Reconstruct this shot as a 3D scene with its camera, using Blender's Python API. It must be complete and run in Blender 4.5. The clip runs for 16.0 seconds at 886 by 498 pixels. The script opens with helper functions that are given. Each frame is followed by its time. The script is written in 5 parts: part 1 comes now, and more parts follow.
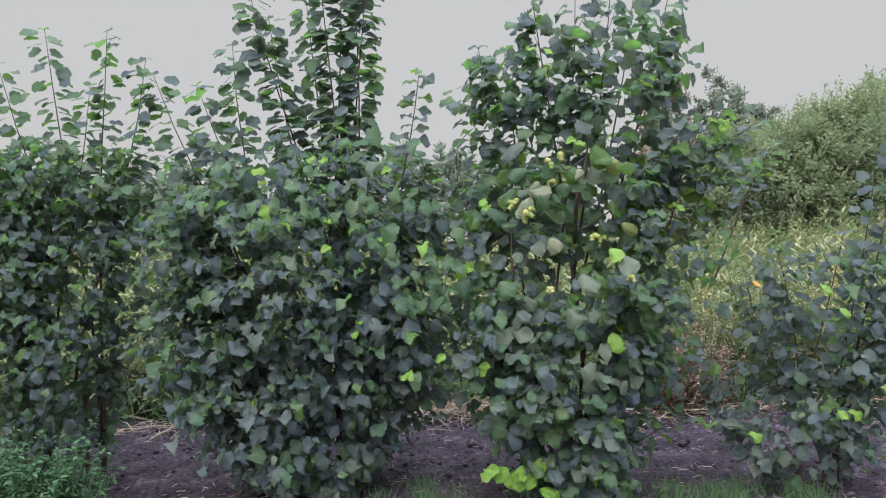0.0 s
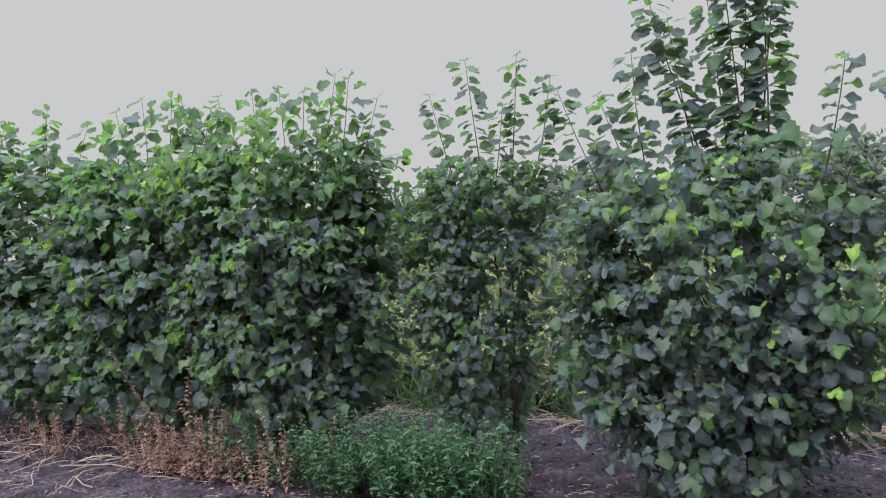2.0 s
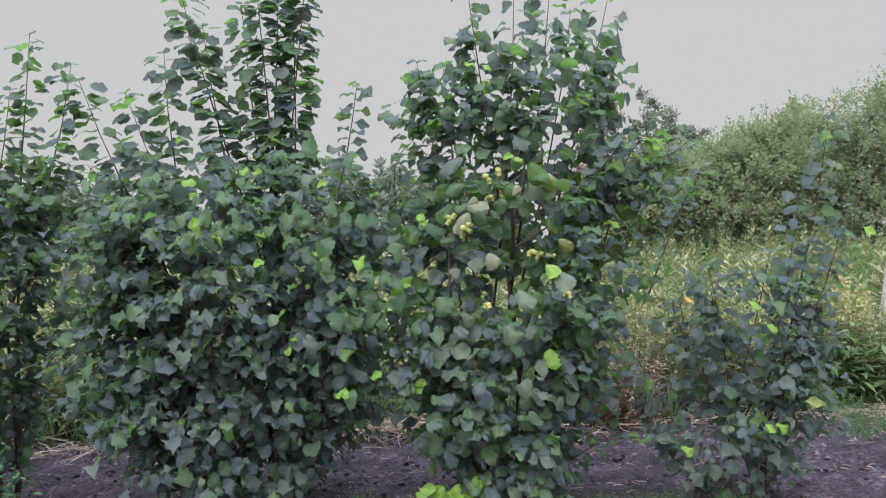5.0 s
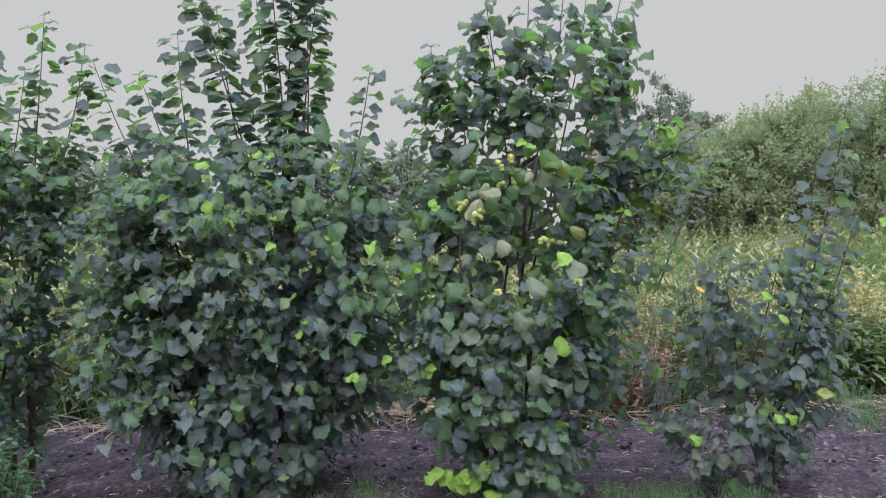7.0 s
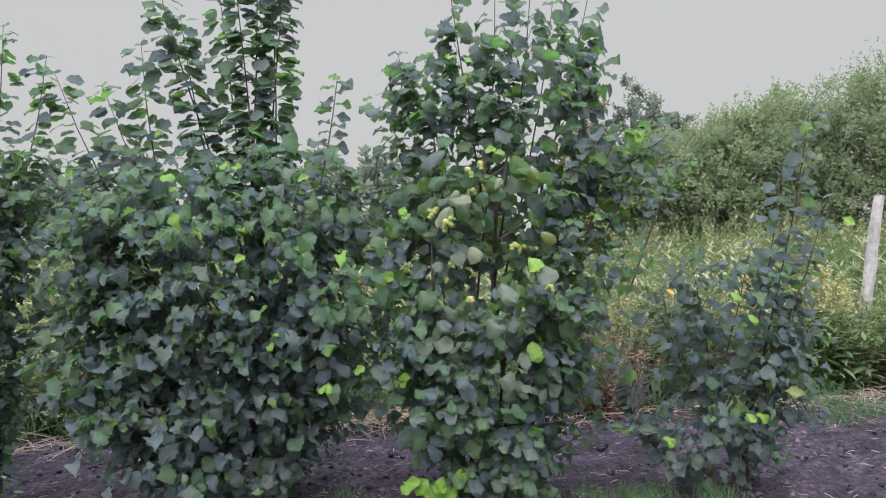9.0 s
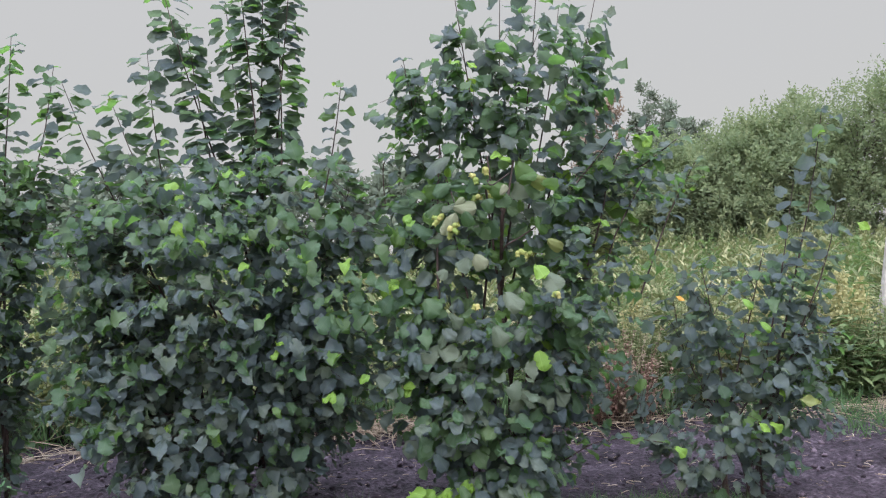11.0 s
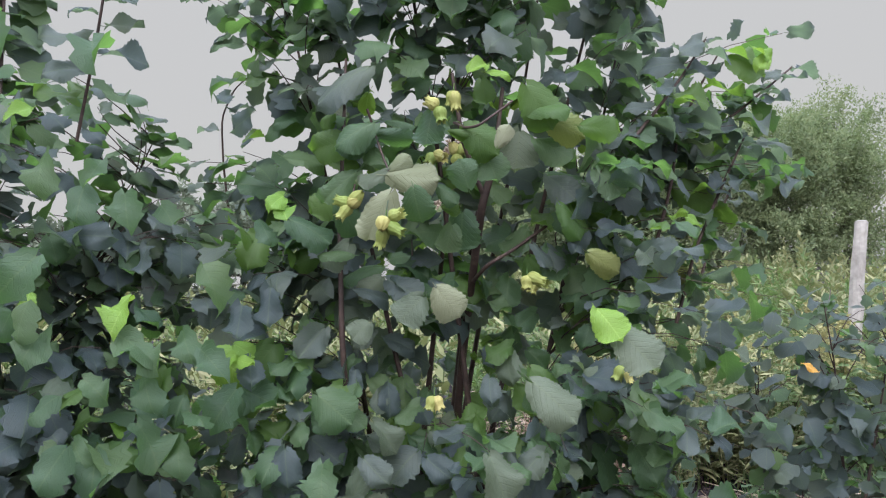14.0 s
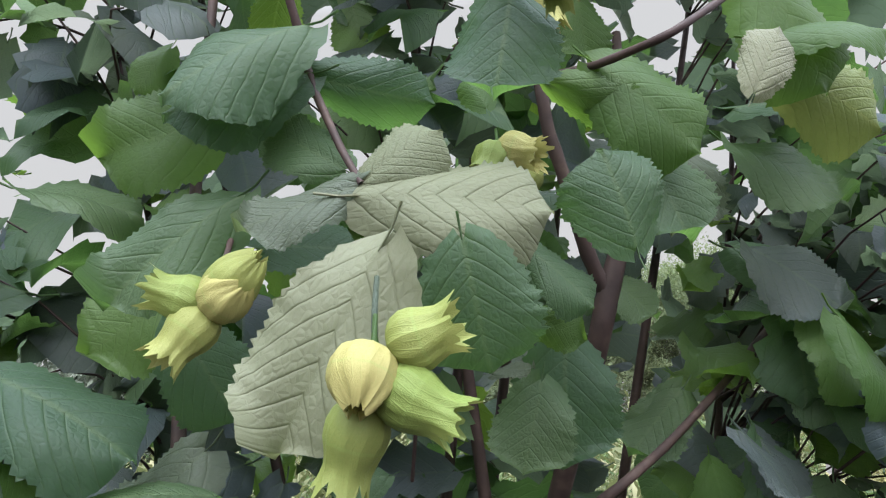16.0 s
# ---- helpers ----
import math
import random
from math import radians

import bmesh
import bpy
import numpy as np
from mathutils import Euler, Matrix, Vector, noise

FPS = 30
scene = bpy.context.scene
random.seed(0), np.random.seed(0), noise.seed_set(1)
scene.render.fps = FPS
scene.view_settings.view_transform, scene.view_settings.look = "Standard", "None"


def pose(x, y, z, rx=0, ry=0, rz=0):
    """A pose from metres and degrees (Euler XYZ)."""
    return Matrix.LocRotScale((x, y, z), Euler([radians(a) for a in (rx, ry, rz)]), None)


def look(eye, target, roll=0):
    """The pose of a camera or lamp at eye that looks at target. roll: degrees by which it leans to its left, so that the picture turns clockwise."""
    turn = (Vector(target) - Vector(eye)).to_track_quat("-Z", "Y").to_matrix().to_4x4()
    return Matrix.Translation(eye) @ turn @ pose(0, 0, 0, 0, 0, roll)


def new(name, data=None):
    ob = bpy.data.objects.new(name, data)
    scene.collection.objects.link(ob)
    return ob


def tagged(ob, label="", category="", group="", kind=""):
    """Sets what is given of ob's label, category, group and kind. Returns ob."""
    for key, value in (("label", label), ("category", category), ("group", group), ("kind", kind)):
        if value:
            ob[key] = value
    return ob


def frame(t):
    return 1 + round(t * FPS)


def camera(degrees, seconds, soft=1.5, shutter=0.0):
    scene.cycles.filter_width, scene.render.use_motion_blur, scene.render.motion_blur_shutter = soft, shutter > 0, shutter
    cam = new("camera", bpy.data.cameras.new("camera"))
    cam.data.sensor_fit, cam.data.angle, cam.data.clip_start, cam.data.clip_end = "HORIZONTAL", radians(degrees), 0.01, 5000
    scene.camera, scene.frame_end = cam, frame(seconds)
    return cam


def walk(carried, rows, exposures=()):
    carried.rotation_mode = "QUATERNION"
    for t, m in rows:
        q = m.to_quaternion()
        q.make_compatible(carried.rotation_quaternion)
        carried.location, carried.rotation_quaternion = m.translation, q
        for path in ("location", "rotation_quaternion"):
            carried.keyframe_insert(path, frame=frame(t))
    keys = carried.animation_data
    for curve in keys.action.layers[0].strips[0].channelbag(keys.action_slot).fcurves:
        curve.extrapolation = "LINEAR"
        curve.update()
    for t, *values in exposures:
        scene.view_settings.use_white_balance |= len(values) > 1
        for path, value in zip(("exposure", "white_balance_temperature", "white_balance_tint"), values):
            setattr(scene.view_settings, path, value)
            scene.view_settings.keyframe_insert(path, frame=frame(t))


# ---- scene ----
cam = camera(61.4, 16.0, 1.17)
PATH = [
    (0, (0.344, -0.099, 1.547), (0.269, 1.9, 1.53), -2.5),
    (0.5, (0.333, -0.109, 1.55), (0.21, 1.887, 1.539), -2.5),
    (1, (0.306, -0.106, 1.582), (-0.065, 1.86, 1.585), -2.9),
    (1.5, (0.222, -0.155, 1.605), (-0.534, 1.696, 1.618), -3.0),
    (2, (0.195, -0.181, 1.584), (-0.814, 1.546, 1.614), -3.0),
    (2.5, (0.177, -0.189, 1.569), (-0.978, 1.444, 1.602), -3.3),
    (3, (0.152, -0.194, 1.55), (-1.156, 1.318, 1.62), -3.1),
    (3.5, (0.144, -0.19, 1.441), (-1.032, 1.425, 1.539), -1.3),
    (4, (0.19, -0.14, 1.406), (-0.394, 1.772, 1.475), -0.6),
    (4.5, (0.272, -0.085, 1.469), (0.148, 1.91, 1.519), -1.2),
    (5, (0.358, -0.054, 1.547), (0.446, 1.944, 1.564), -2.1),
    (5.2, (0.367, -0.058, 1.538), (0.488, 1.938, 1.564), -1.7),
    (7.3, (0.347, -0.054, 1.562), (0.404, 1.945, 1.534), -1.3),
    (7.5, (0.346, -0.051, 1.565), (0.432, 1.947, 1.551), -1.4),
    (8, (0.361, -0.044, 1.571), (0.484, 1.952, 1.564), -1.8),
    (8.5, (0.374, -0.043, 1.583), (0.498, 1.953, 1.565), -2.2),
    (10.8, (0.411, -0.02, 1.56), (0.524, 1.977, 1.557), -3.2),
    (11, (0.438, -0.001, 1.576), (0.521, 1.998, 1.58), -2.8),
    (11.5, (0.468, 0.179, 1.617), (0.579, 2.176, 1.621), -2.9),
    (12, (0.411, 0.56, 1.61), (0.613, 2.55, 1.616), -3.0),
    (12.5, (0.426, 0.935, 1.624), (0.695, 2.916, 1.588), -3.8),
    (13, (0.426, 1.393, 1.619), (0.657, 3.379, 1.668), -3.6),
    (13.5, (0.415, 1.806, 1.556), (0.639, 3.794, 1.568), -2.6),
    (14, (0.374, 2.244, 1.561), (0.856, 4.183, 1.638), -3.0),
    (14.5, (0.408, 2.65, 1.555), (0.944, 4.57, 1.708), -3.0),
    (15, (0.498, 3.014, 1.587), (1.041, 4.912, 1.912), -3.3),
    (15.5, (0.485, 3.327, 1.617), (1.231, 5.145, 1.991), -5.1),
    (16, (0.542, 3.515, 1.66), (1.32, 5.297, 2.128), -5.0),
]
walk(cam, [(t, look(eye, target, roll)) for t, eye, target, roll in PATH], exposures=((0.0, 0.56), (14.5, 0.56), (15.5, 0.65), (16.0, 0.75)))

# ---- light ----
world = bpy.data.worlds.new("world")
scene.world = world
world.use_nodes = True
wn, wl = world.node_tree.nodes, world.node_tree.links
wn.clear()
sky = wn.new("ShaderNodeTexSky")
sky.sky_type, sky.sun_disc = "NISHITA", False
sky.sun_elevation, sky.sun_rotation = radians(49), radians(198)
sky.air_density, sky.dust_density = 1.4, 3.0
geo = wn.new("ShaderNodeTexCoord")
sep = wn.new("ShaderNodeSeparateXYZ")
ramp = wn.new("ShaderNodeValToRGB")
ramp.color_ramp.elements[0].position, ramp.color_ramp.elements[0].color = 0.0, (0.1296, 0.1282, 0.1296, 1)
ramp.color_ramp.elements[1].position, ramp.color_ramp.elements[1].color = 0.85, (0.93, 1.06, 1.28, 1)
edge = ramp.color_ramp.elements.new(0.52)
edge.color = (0.1325, 0.1335, 0.1363, 1)
mid = ramp.color_ramp.elements.new(0.16)
mid.color = (0.1296, 0.1291, 0.1301, 1)
low = wn.new("ShaderNodeBackground")
high = wn.new("ShaderNodeBackground")
both = wn.new("ShaderNodeAddShader")
wout = wn.new("ShaderNodeOutputWorld")
low.inputs["Strength"].default_value = 3.0
high.inputs["Strength"].default_value = 0.004
wl.new(geo.outputs["Generated"], sep.inputs[0])
wl.new(sep.outputs["Z"], ramp.inputs[0])
# fill glow added to the unseen sky on the sun's side, behind the walker
glowing = wn.new("ShaderNodeMapRange")
glowing.interpolation_type = "SMOOTHSTEP"
glowing.inputs["From Min"].default_value, glowing.inputs["From Max"].default_value = 0.38, -0.35
brighter = wn.new("ShaderNodeMix")
brighter.data_type, brighter.blend_type = "RGBA", "ADD"
brighter.inputs[7].default_value = (0.385, 0.41, 0.505, 1)
wl.new(sep.outputs["Y"], glowing.inputs["Value"])
wl.new(glowing.outputs[0], brighter.inputs[0])
wl.new(ramp.outputs[0], brighter.inputs[6])
wl.new(brighter.outputs[2], low.inputs["Color"])
wl.new(sky.outputs[0], high.inputs["Color"])
wl.new(low.outputs[0], both.inputs[0])
wl.new(high.outputs[0], both.inputs[1])
wl.new(both.outputs[0], wout.inputs[0])

sun = new("sun", bpy.data.lights.new("sun", "SUN"))
sun.data.energy, sun.data.angle, sun.data.color = 2.0, radians(50), (1.0, 0.985, 0.95)
sun.matrix_world = look((-4, -8, 14.5), (0, 4, 0))


# ---- materials ----
def material(name):
    m = bpy.data.materials.new(name)
    m.use_nodes = True
    n, l = m.node_tree.nodes, m.node_tree.links
    n.clear()
    out = n.new("ShaderNodeOutputMaterial")
    p = n.new("ShaderNodeBsdfPrincipled")
    l.new(p.outputs[0], out.inputs[0])
    return m, n, l, p, out


def maths(n, l, op, a, b=None, c=None):
    q = n.new("ShaderNodeMath")
    q.operation = op
    for k, v in enumerate((a, b, c)):
        if v is None:
            continue
        if isinstance(v, (int, float)):
            q.inputs[k].default_value = v
        else:
            l.new(v, q.inputs[k])
    return q.outputs[0]


def ramped(n, l, value, stops):
    r = n.new("ShaderNodeValToRGB")
    e = r.color_ramp.elements
    while len(e) < len(stops):
        e.new(0.5)
    for k, (at, colour) in enumerate(stops):
        e[k].position, e[k].color = at, (*colour, 1)
    l.new(value, r.inputs[0])
    return r.outputs[0]


def noisy(n, l, scale, detail=4, where="Object"):
    tc = n.new("ShaderNodeTexCoord")
    t = n.new("ShaderNodeTexNoise")
    t.inputs["Scale"].default_value, t.inputs["Detail"].default_value = scale, detail
    l.new(tc.outputs[where], t.inputs["Vector"])
    return t.outputs[0]


def random_value(n, l):
    """One random number a piece: by object for single pieces, by island within joined ones."""
    ob, gm = n.new("ShaderNodeObjectInfo"), n.new("ShaderNodeNewGeometry")
    return maths(n, l, "FRACT", maths(n, l, "ADD", ob.outputs["Random"], gm.outputs["Random Per Island"]))


def bumped(n, l, p, height, strength, distance):
    b = n.new("ShaderNodeBump")
    b.inputs["Strength"].default_value, b.inputs["Distance"].default_value = strength, distance
    l.new(height, b.inputs["Height"])
    l.new(b.outputs[0], p.inputs["Normal"])
    return b


def leaf_material(name, stops, veins=7.0, rough=0.48, gloss=0.32, through_light=0.38, glow=(0.16, 0.27, 0.075), relief=0.5, vein_tint=(0.16, 0.22, 0.10), vein_mix=0.35):
    """A leaf: colour by piece, mottled, with midrib, side veins and quilted relief along its own u and v, and light that comes through."""
    m, n, l, p, out = material(name)
    uv = n.new("ShaderNodeUVMap")
    s = n.new("ShaderNodeSeparateXYZ")
    l.new(uv.outputs[0], s.inputs[0])
    a = maths(n, l, "MULTIPLY", maths(n, l, "ABSOLUTE", maths(n, l, "SUBTRACT", s.outputs[0], 0.5)), 2.0)
    waver = n.new("ShaderNodeTexNoise")
    waver.inputs["Scale"].default_value, waver.inputs["Detail"].default_value = 5.0, 2
    l.new(uv.outputs[0], waver.inputs["Vector"])
    arch = maths(n, l, "ADD", maths(n, l, "MULTIPLY", a, 0.36), maths(n, l, "MULTIPLY", maths(n, l, "MULTIPLY", a, a), 0.10))
    ph = maths(n, l, "ADD", maths(n, l, "MULTIPLY", maths(n, l, "SUBTRACT", s.outputs[1], arch), veins), maths(n, l, "MULTIPLY", waver.outputs[0], 0.20))
    tri = maths(n, l, "MULTIPLY", maths(n, l, "ABSOLUTE", maths(n, l, "SUBTRACT", maths(n, l, "FRACT", ph), 0.5)), 2.0)
    side = n.new("ShaderNodeMapRange")
    side.interpolation_type = "SMOOTHSTEP"
    side.inputs["From Min"].default_value, side.inputs["From Max"].default_value = 0.88, 0.99
    l.new(tri, side.inputs["Value"])
    rib = n.new("ShaderNodeMapRange")
    rib.interpolation_type = "SMOOTHSTEP"
    rib.inputs["From Min"].default_value, rib.inputs["From Max"].default_value = 0.055, 0.02
    l.new(a, rib.inputs["Value"])
    vein = maths(n, l, "MAXIMUM", maths(n, l, "MULTIPLY", side.outputs[0], 0.7), rib.outputs[0])
    rnd = random_value(n, l)
    mottle = noisy(n, l, 28, 5)
    place = n.new("ShaderNodeNewGeometry")
    spray = n.new("ShaderNodeTexNoise")
    spray.inputs["Scale"].default_value, spray.inputs["Detail"].default_value = 3.2, 2
    l.new(place.outputs["Position"], spray.inputs["Vector"])
    drift = n.new("ShaderNodeMapRange")
    drift.inputs["From Min"].default_value, drift.inputs["From Max"].default_value = 0.32, 0.68
    l.new(spray.outputs[0], drift.inputs["Value"])
    value = maths(n, l, "ADD", maths(n, l, "ADD", maths(n, l, "MULTIPLY", rnd, 0.50), maths(n, l, "MULTIPLY", mottle, 0.20)), maths(n, l, "MULTIPLY", drift.outputs[0], 0.30))
    base = ramped(n, l, value, stops)
    mix = n.new("ShaderNodeMix")
    mix.data_type = "RGBA"
    l.new(maths(n, l, "MULTIPLY", vein, vein_mix), mix.inputs[0])
    l.new(base, mix.inputs[6])
    mix.inputs[7].default_value = (*vein_tint, 1)
    l.new(mix.outputs[2], p.inputs["Base Color"])
    p.inputs["Roughness"].default_value = rough
    p.inputs["Specular IOR Level"].default_value = gloss
    fine = noisy(n, l, 140, 3)
    cross = maths(n, l, "MULTIPLY", noisy(n, l, 14, 2), 0.35)
    net = n.new("ShaderNodeTexVoronoi")
    net.feature = "DISTANCE_TO_EDGE"
    net.inputs["Scale"].default_value = 20
    l.new(uv.outputs[0], net.inputs["Vector"])
    cells = maths(n, l, "MINIMUM", maths(n, l, "MULTIPLY", net.outputs["Distance"], 4.0), 1.0)
    furrow = maths(n, l, "MULTIPLY", maths(n, l, "POWER", tri, 12.0), -0.7)
    height = maths(n, l, "ADD", maths(n, l, "ADD", furrow, maths(n, l, "MULTIPLY", fine, 0.035)), maths(n, l, "ADD", cross, maths(n, l, "MULTIPLY", cells, 0.16)))
    b = bumped(n, l, p, height, relief, 0.0034)
    tr = n.new("ShaderNodeBsdfTranslucent")
    tm = n.new("ShaderNodeMix")
    tm.data_type = "RGBA"
    tm.blend_type = "MIX"
    tm.inputs[0].default_value = 0.7
    l.new(base, tm.inputs[6])
    tm.inputs[7].default_value = (*glow, 1)
    l.new(tm.outputs[2], tr.inputs["Color"])
    l.new(b.outputs[0], tr.inputs["Normal"])
    sh = n.new("ShaderNodeMixShader")
    sh.inputs[0].default_value = through_light
    l.new(p.outputs[0], sh.inputs[1])
    l.new(tr.outputs[0], sh.inputs[2])
    l.new(sh.outputs[0], out.inputs[0])
    return m


def plain_leaf(name, stops, glow, through_light=0.25, rough=0.85, by_leaf=0.55, patch=0.9):
    """Foliage too far off to show its veins."""
    m, n, l, p, out = material(name)
    rnd = random_value(n, l)
    value = maths(n, l, "ADD", maths(n, l, "MULTIPLY", rnd, by_leaf), maths(n, l, "MULTIPLY", noisy(n, l, patch, 3), 1 - by_leaf))
    base = ramped(n, l, value, stops)
    l.new(base, p.inputs["Base Color"])
    p.inputs["Roughness"].default_value = rough
    p.inputs["Specular IOR Level"].default_value = 0.2
    tr = n.new("ShaderNodeBsdfTranslucent")
    tr.inputs["Color"].default_value = (*glow, 1)
    sh = n.new("ShaderNodeMixShader")
    sh.inputs[0].default_value = through_light
    l.new(p.outputs[0], sh.inputs[1])
    l.new(tr.outputs[0], sh.inputs[2])
    l.new(sh.outputs[0], out.inputs[0])
    return m


def grained(name, stops, scale=(30, 4), rough=0.8, relief=0.4, depth=0.004, by_piece=0.0):
    """Bark, straw, wood and soil: two scales of noise in colour and relief."""
    m, n, l, p, out = material(name)
    f, g = noisy(n, l, scale[0], 6), noisy(n, l, scale[1], 3)
    value = maths(n, l, "ADD", maths(n, l, "MULTIPLY", f, 0.6), maths(n, l, "MULTIPLY", g, 0.4))
    if by_piece:
        value = maths(n, l, "ADD", maths(n, l, "MULTIPLY", value, 1 - by_piece), maths(n, l, "MULTIPLY", random_value(n, l), by_piece))
    l.new(ramped(n, l, value, stops), p.inputs["Base Color"])
    p.inputs["Roughness"].default_value = rough
    p.inputs["Specular IOR Level"].default_value = 0.25
    bumped(n, l, p, f, relief, depth)
    return m


# sky sheen and distance veil are mixed into this leaf colour as blue-grey
HAZEL = leaf_material("hazel_leaf", [(0.10, (0.037, 0.050, 0.062)), (0.3, (0.052, 0.069, 0.081)), (0.5, (0.067, 0.087, 0.094)), (0.66, (0.088, 0.106, 0.100)), (0.82, (0.104, 0.126, 0.091)), (0.96, (0.162, 0.166, 0.126))], glow=(0.19, 0.27, 0.135), through_light=0.50, relief=0.35, vein_mix=0.32)
LUSH = leaf_material("lush_hazel_leaf", [(0.1, (0.040, 0.074, 0.048)), (0.5, (0.062, 0.106, 0.058)), (0.9, (0.104, 0.146, 0.068))], glow=(0.17, 0.34, 0.06), through_light=0.48, relief=0.42, vein_mix=0.32)
YOUNG = leaf_material("young_hazel_leaf", [(0.0, (0.10, 0.20, 0.035)), (1.0, (0.18, 0.29, 0.045))], glow=(0.30, 0.46, 0.05), through_light=0.4, vein_tint=(0.35, 0.48, 0.12))
PALE = leaf_material("pale_hazel_leaf", [(0.0, (0.15, 0.175, 0.10)), (0.5, (0.22, 0.225, 0.145)), (1.0, (0.29, 0.27, 0.185))], glow=(0.22, 0.26, 0.08), relief=0.5, rough=0.6, vein_tint=(0.14, 0.15, 0.08), vein_mix=0.35)
PALE2 = leaf_material("grey_green_hazel_leaf", [(0.0, (0.066, 0.090, 0.064)), (1.0, (0.112, 0.130, 0.088))], glow=(0.19, 0.27, 0.08), relief=0.45, rough=0.5, vein_tint=(0.13, 0.16, 0.08), vein_mix=0.25)
# fresh leaves, and backlit ones with the light painted into their green
GREEN = leaf_material("fresh_and_backlit_leaf", [(0.0, (0.054, 0.108, 0.036)), (1.0, (0.096, 0.156, 0.046))], glow=(0.21, 0.37, 0.04), through_light=0.52, relief=0.3, vein_tint=(0.15, 0.22, 0.08), vein_mix=0.25)
YELLOWING = leaf_material("yellowing_hazel_leaf", [(0.0, (0.12, 0.17, 0.055)), (1.0, (0.22, 0.22, 0.08))], glow=(0.34, 0.37, 0.07), through_light=0.4, vein_tint=(0.28, 0.30, 0.10))
BARK = grained("hazel_bark", [(0.25, (0.022, 0.015, 0.014)), (0.55, (0.055, 0.034, 0.029)), (0.85, (0.13, 0.09, 0.07))], scale=(60, 12), rough=0.6, relief=0.3, depth=0.002)
HUSK = leaf_material("hazel_husk", [(0.12, (0.15, 0.215, 0.045)), (0.45, (0.28, 0.285, 0.085)), (0.85, (0.46, 0.375, 0.15))], glow=(0.42, 0.39, 0.12), veins=3.0, through_light=0.25, relief=0.25, rough=0.55, vein_tint=(0.24, 0.33, 0.09), vein_mix=0.35)
NUT = grained("green_nut_shell", [(0.2, (0.40, 0.42, 0.18)), (0.8, (0.58, 0.54, 0.32))], scale=(90, 20), rough=0.5, relief=0.1)
SOIL = grained("dark_soil", [(0.34, (0.007, 0.004, 0.006)), (0.47, (0.023, 0.015, 0.021)), (0.56, (0.044, 0.030, 0.041)), (0.70, (0.125, 0.092, 0.112))], scale=(30, 3.5), rough=0.95, relief=1.0, depth=0.04)
CRUMB = grained("dry_soil_crumb", [(0.2, (0.012, 0.008, 0.011)), (0.55, (0.042, 0.029, 0.038)), (0.85, (0.13, 0.095, 0.115))], scale=(70, 9), rough=0.95, relief=0.8, depth=0.006, by_piece=0.7)
STRAW = grained("dry_straw", [(0.0, (0.14, 0.095, 0.068)), (0.5, (0.26, 0.195, 0.14)), (1.0, (0.40, 0.33, 0.25))], scale=(40, 5), rough=0.8, relief=0.2, by_piece=0.6)
DRYWEED = grained("dry_weed", [(0.0, (0.10, 0.055, 0.045)), (0.5, (0.18, 0.105, 0.080)), (1.0, (0.27, 0.175, 0.13))], scale=(30, 3), rough=0.9, relief=0.2, by_piece=0.6)
WEED = plain_leaf("weed_leaf", [(0.1, (0.030, 0.062, 0.026)), (0.45, (0.078, 0.118, 0.048)), (0.9, (0.19, 0.215, 0.105))], glow=(0.17, 0.26, 0.07), through_light=0.32, by_leaf=0.5, patch=1.3)
WEED_PALE = plain_leaf("pale_weed_leaf", [(0.12, (0.055, 0.075, 0.034)), (0.5, (0.155, 0.162, 0.080)), (0.88, (0.325, 0.30, 0.17))], glow=(0.23, 0.25, 0.09), by_leaf=0.55, patch=1.1)
NETTLE = plain_leaf("nettle_leaf", [(0.0, (0.030, 0.066, 0.032)), (0.6, (0.055, 0.108, 0.050)), (1.0, (0.098, 0.165, 0.075))], glow=(0.10, 0.21, 0.06))
GRASS = plain_leaf("grass_blade", [(0.0, (0.032, 0.070, 0.032)), (0.6, (0.066, 0.118, 0.052)), (1.0, (0.15, 0.17, 0.085))], glow=(0.12, 0.20, 0.06))
TREE = plain_leaf("hedge_tree_leaf", [(0.15, (0.088, 0.120, 0.074)), (0.5, (0.155, 0.188, 0.102)), (0.85, (0.255, 0.268, 0.142))], glow=(0.21, 0.27, 0.11), through_light=0.42, by_leaf=0.4, patch=0.45)
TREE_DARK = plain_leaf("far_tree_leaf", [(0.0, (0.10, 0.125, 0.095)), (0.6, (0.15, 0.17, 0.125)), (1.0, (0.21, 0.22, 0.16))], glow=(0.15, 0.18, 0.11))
TREE_RUST = plain_leaf("rusty_tree_leaf", [(0.0, (0.24, 0.17, 0.135)), (1.0, (0.34, 0.26, 0.20))], glow=(0.24, 0.18, 0.11))
TRUNK = grained("tree_bark", [(0.2, (0.04, 0.032, 0.026)), (0.8, (0.13, 0.105, 0.085))], scale=(14, 3), rough=0.9, relief=0.8, depth=0.02)
POST = grained("weathered_wood", [(0.2, (0.14, 0.12, 0.11)), (0.5, (0.26, 0.235, 0.215)), (0.8, (0.40, 0.37, 0.34))], scale=(18, 3), rough=0.9, relief=0.6, depth=0.008)
ORANGE = leaf_material("orange_leaf", [(0.0, (0.42, 0.20, 0.035)), (1.0, (0.55, 0.30, 0.06))], glow=(0.7, 0.38, 0.06), vein_tint=(0.5, 0.35, 0.12))
PLUME = plain_leaf("yellow_plume", [(0.0, (0.24, 0.23, 0.11)), (1.0, (0.40, 0.36, 0.18))], glow=(0.36, 0.34, 0.13))
RED = leaf_material("red_leaf", [(0.0, (0.30, 0.055, 0.05)), (1.0, (0.42, 0.10, 0.085))], glow=(0.5, 0.11, 0.08), vein_tint=(0.5, 0.15, 0.12))


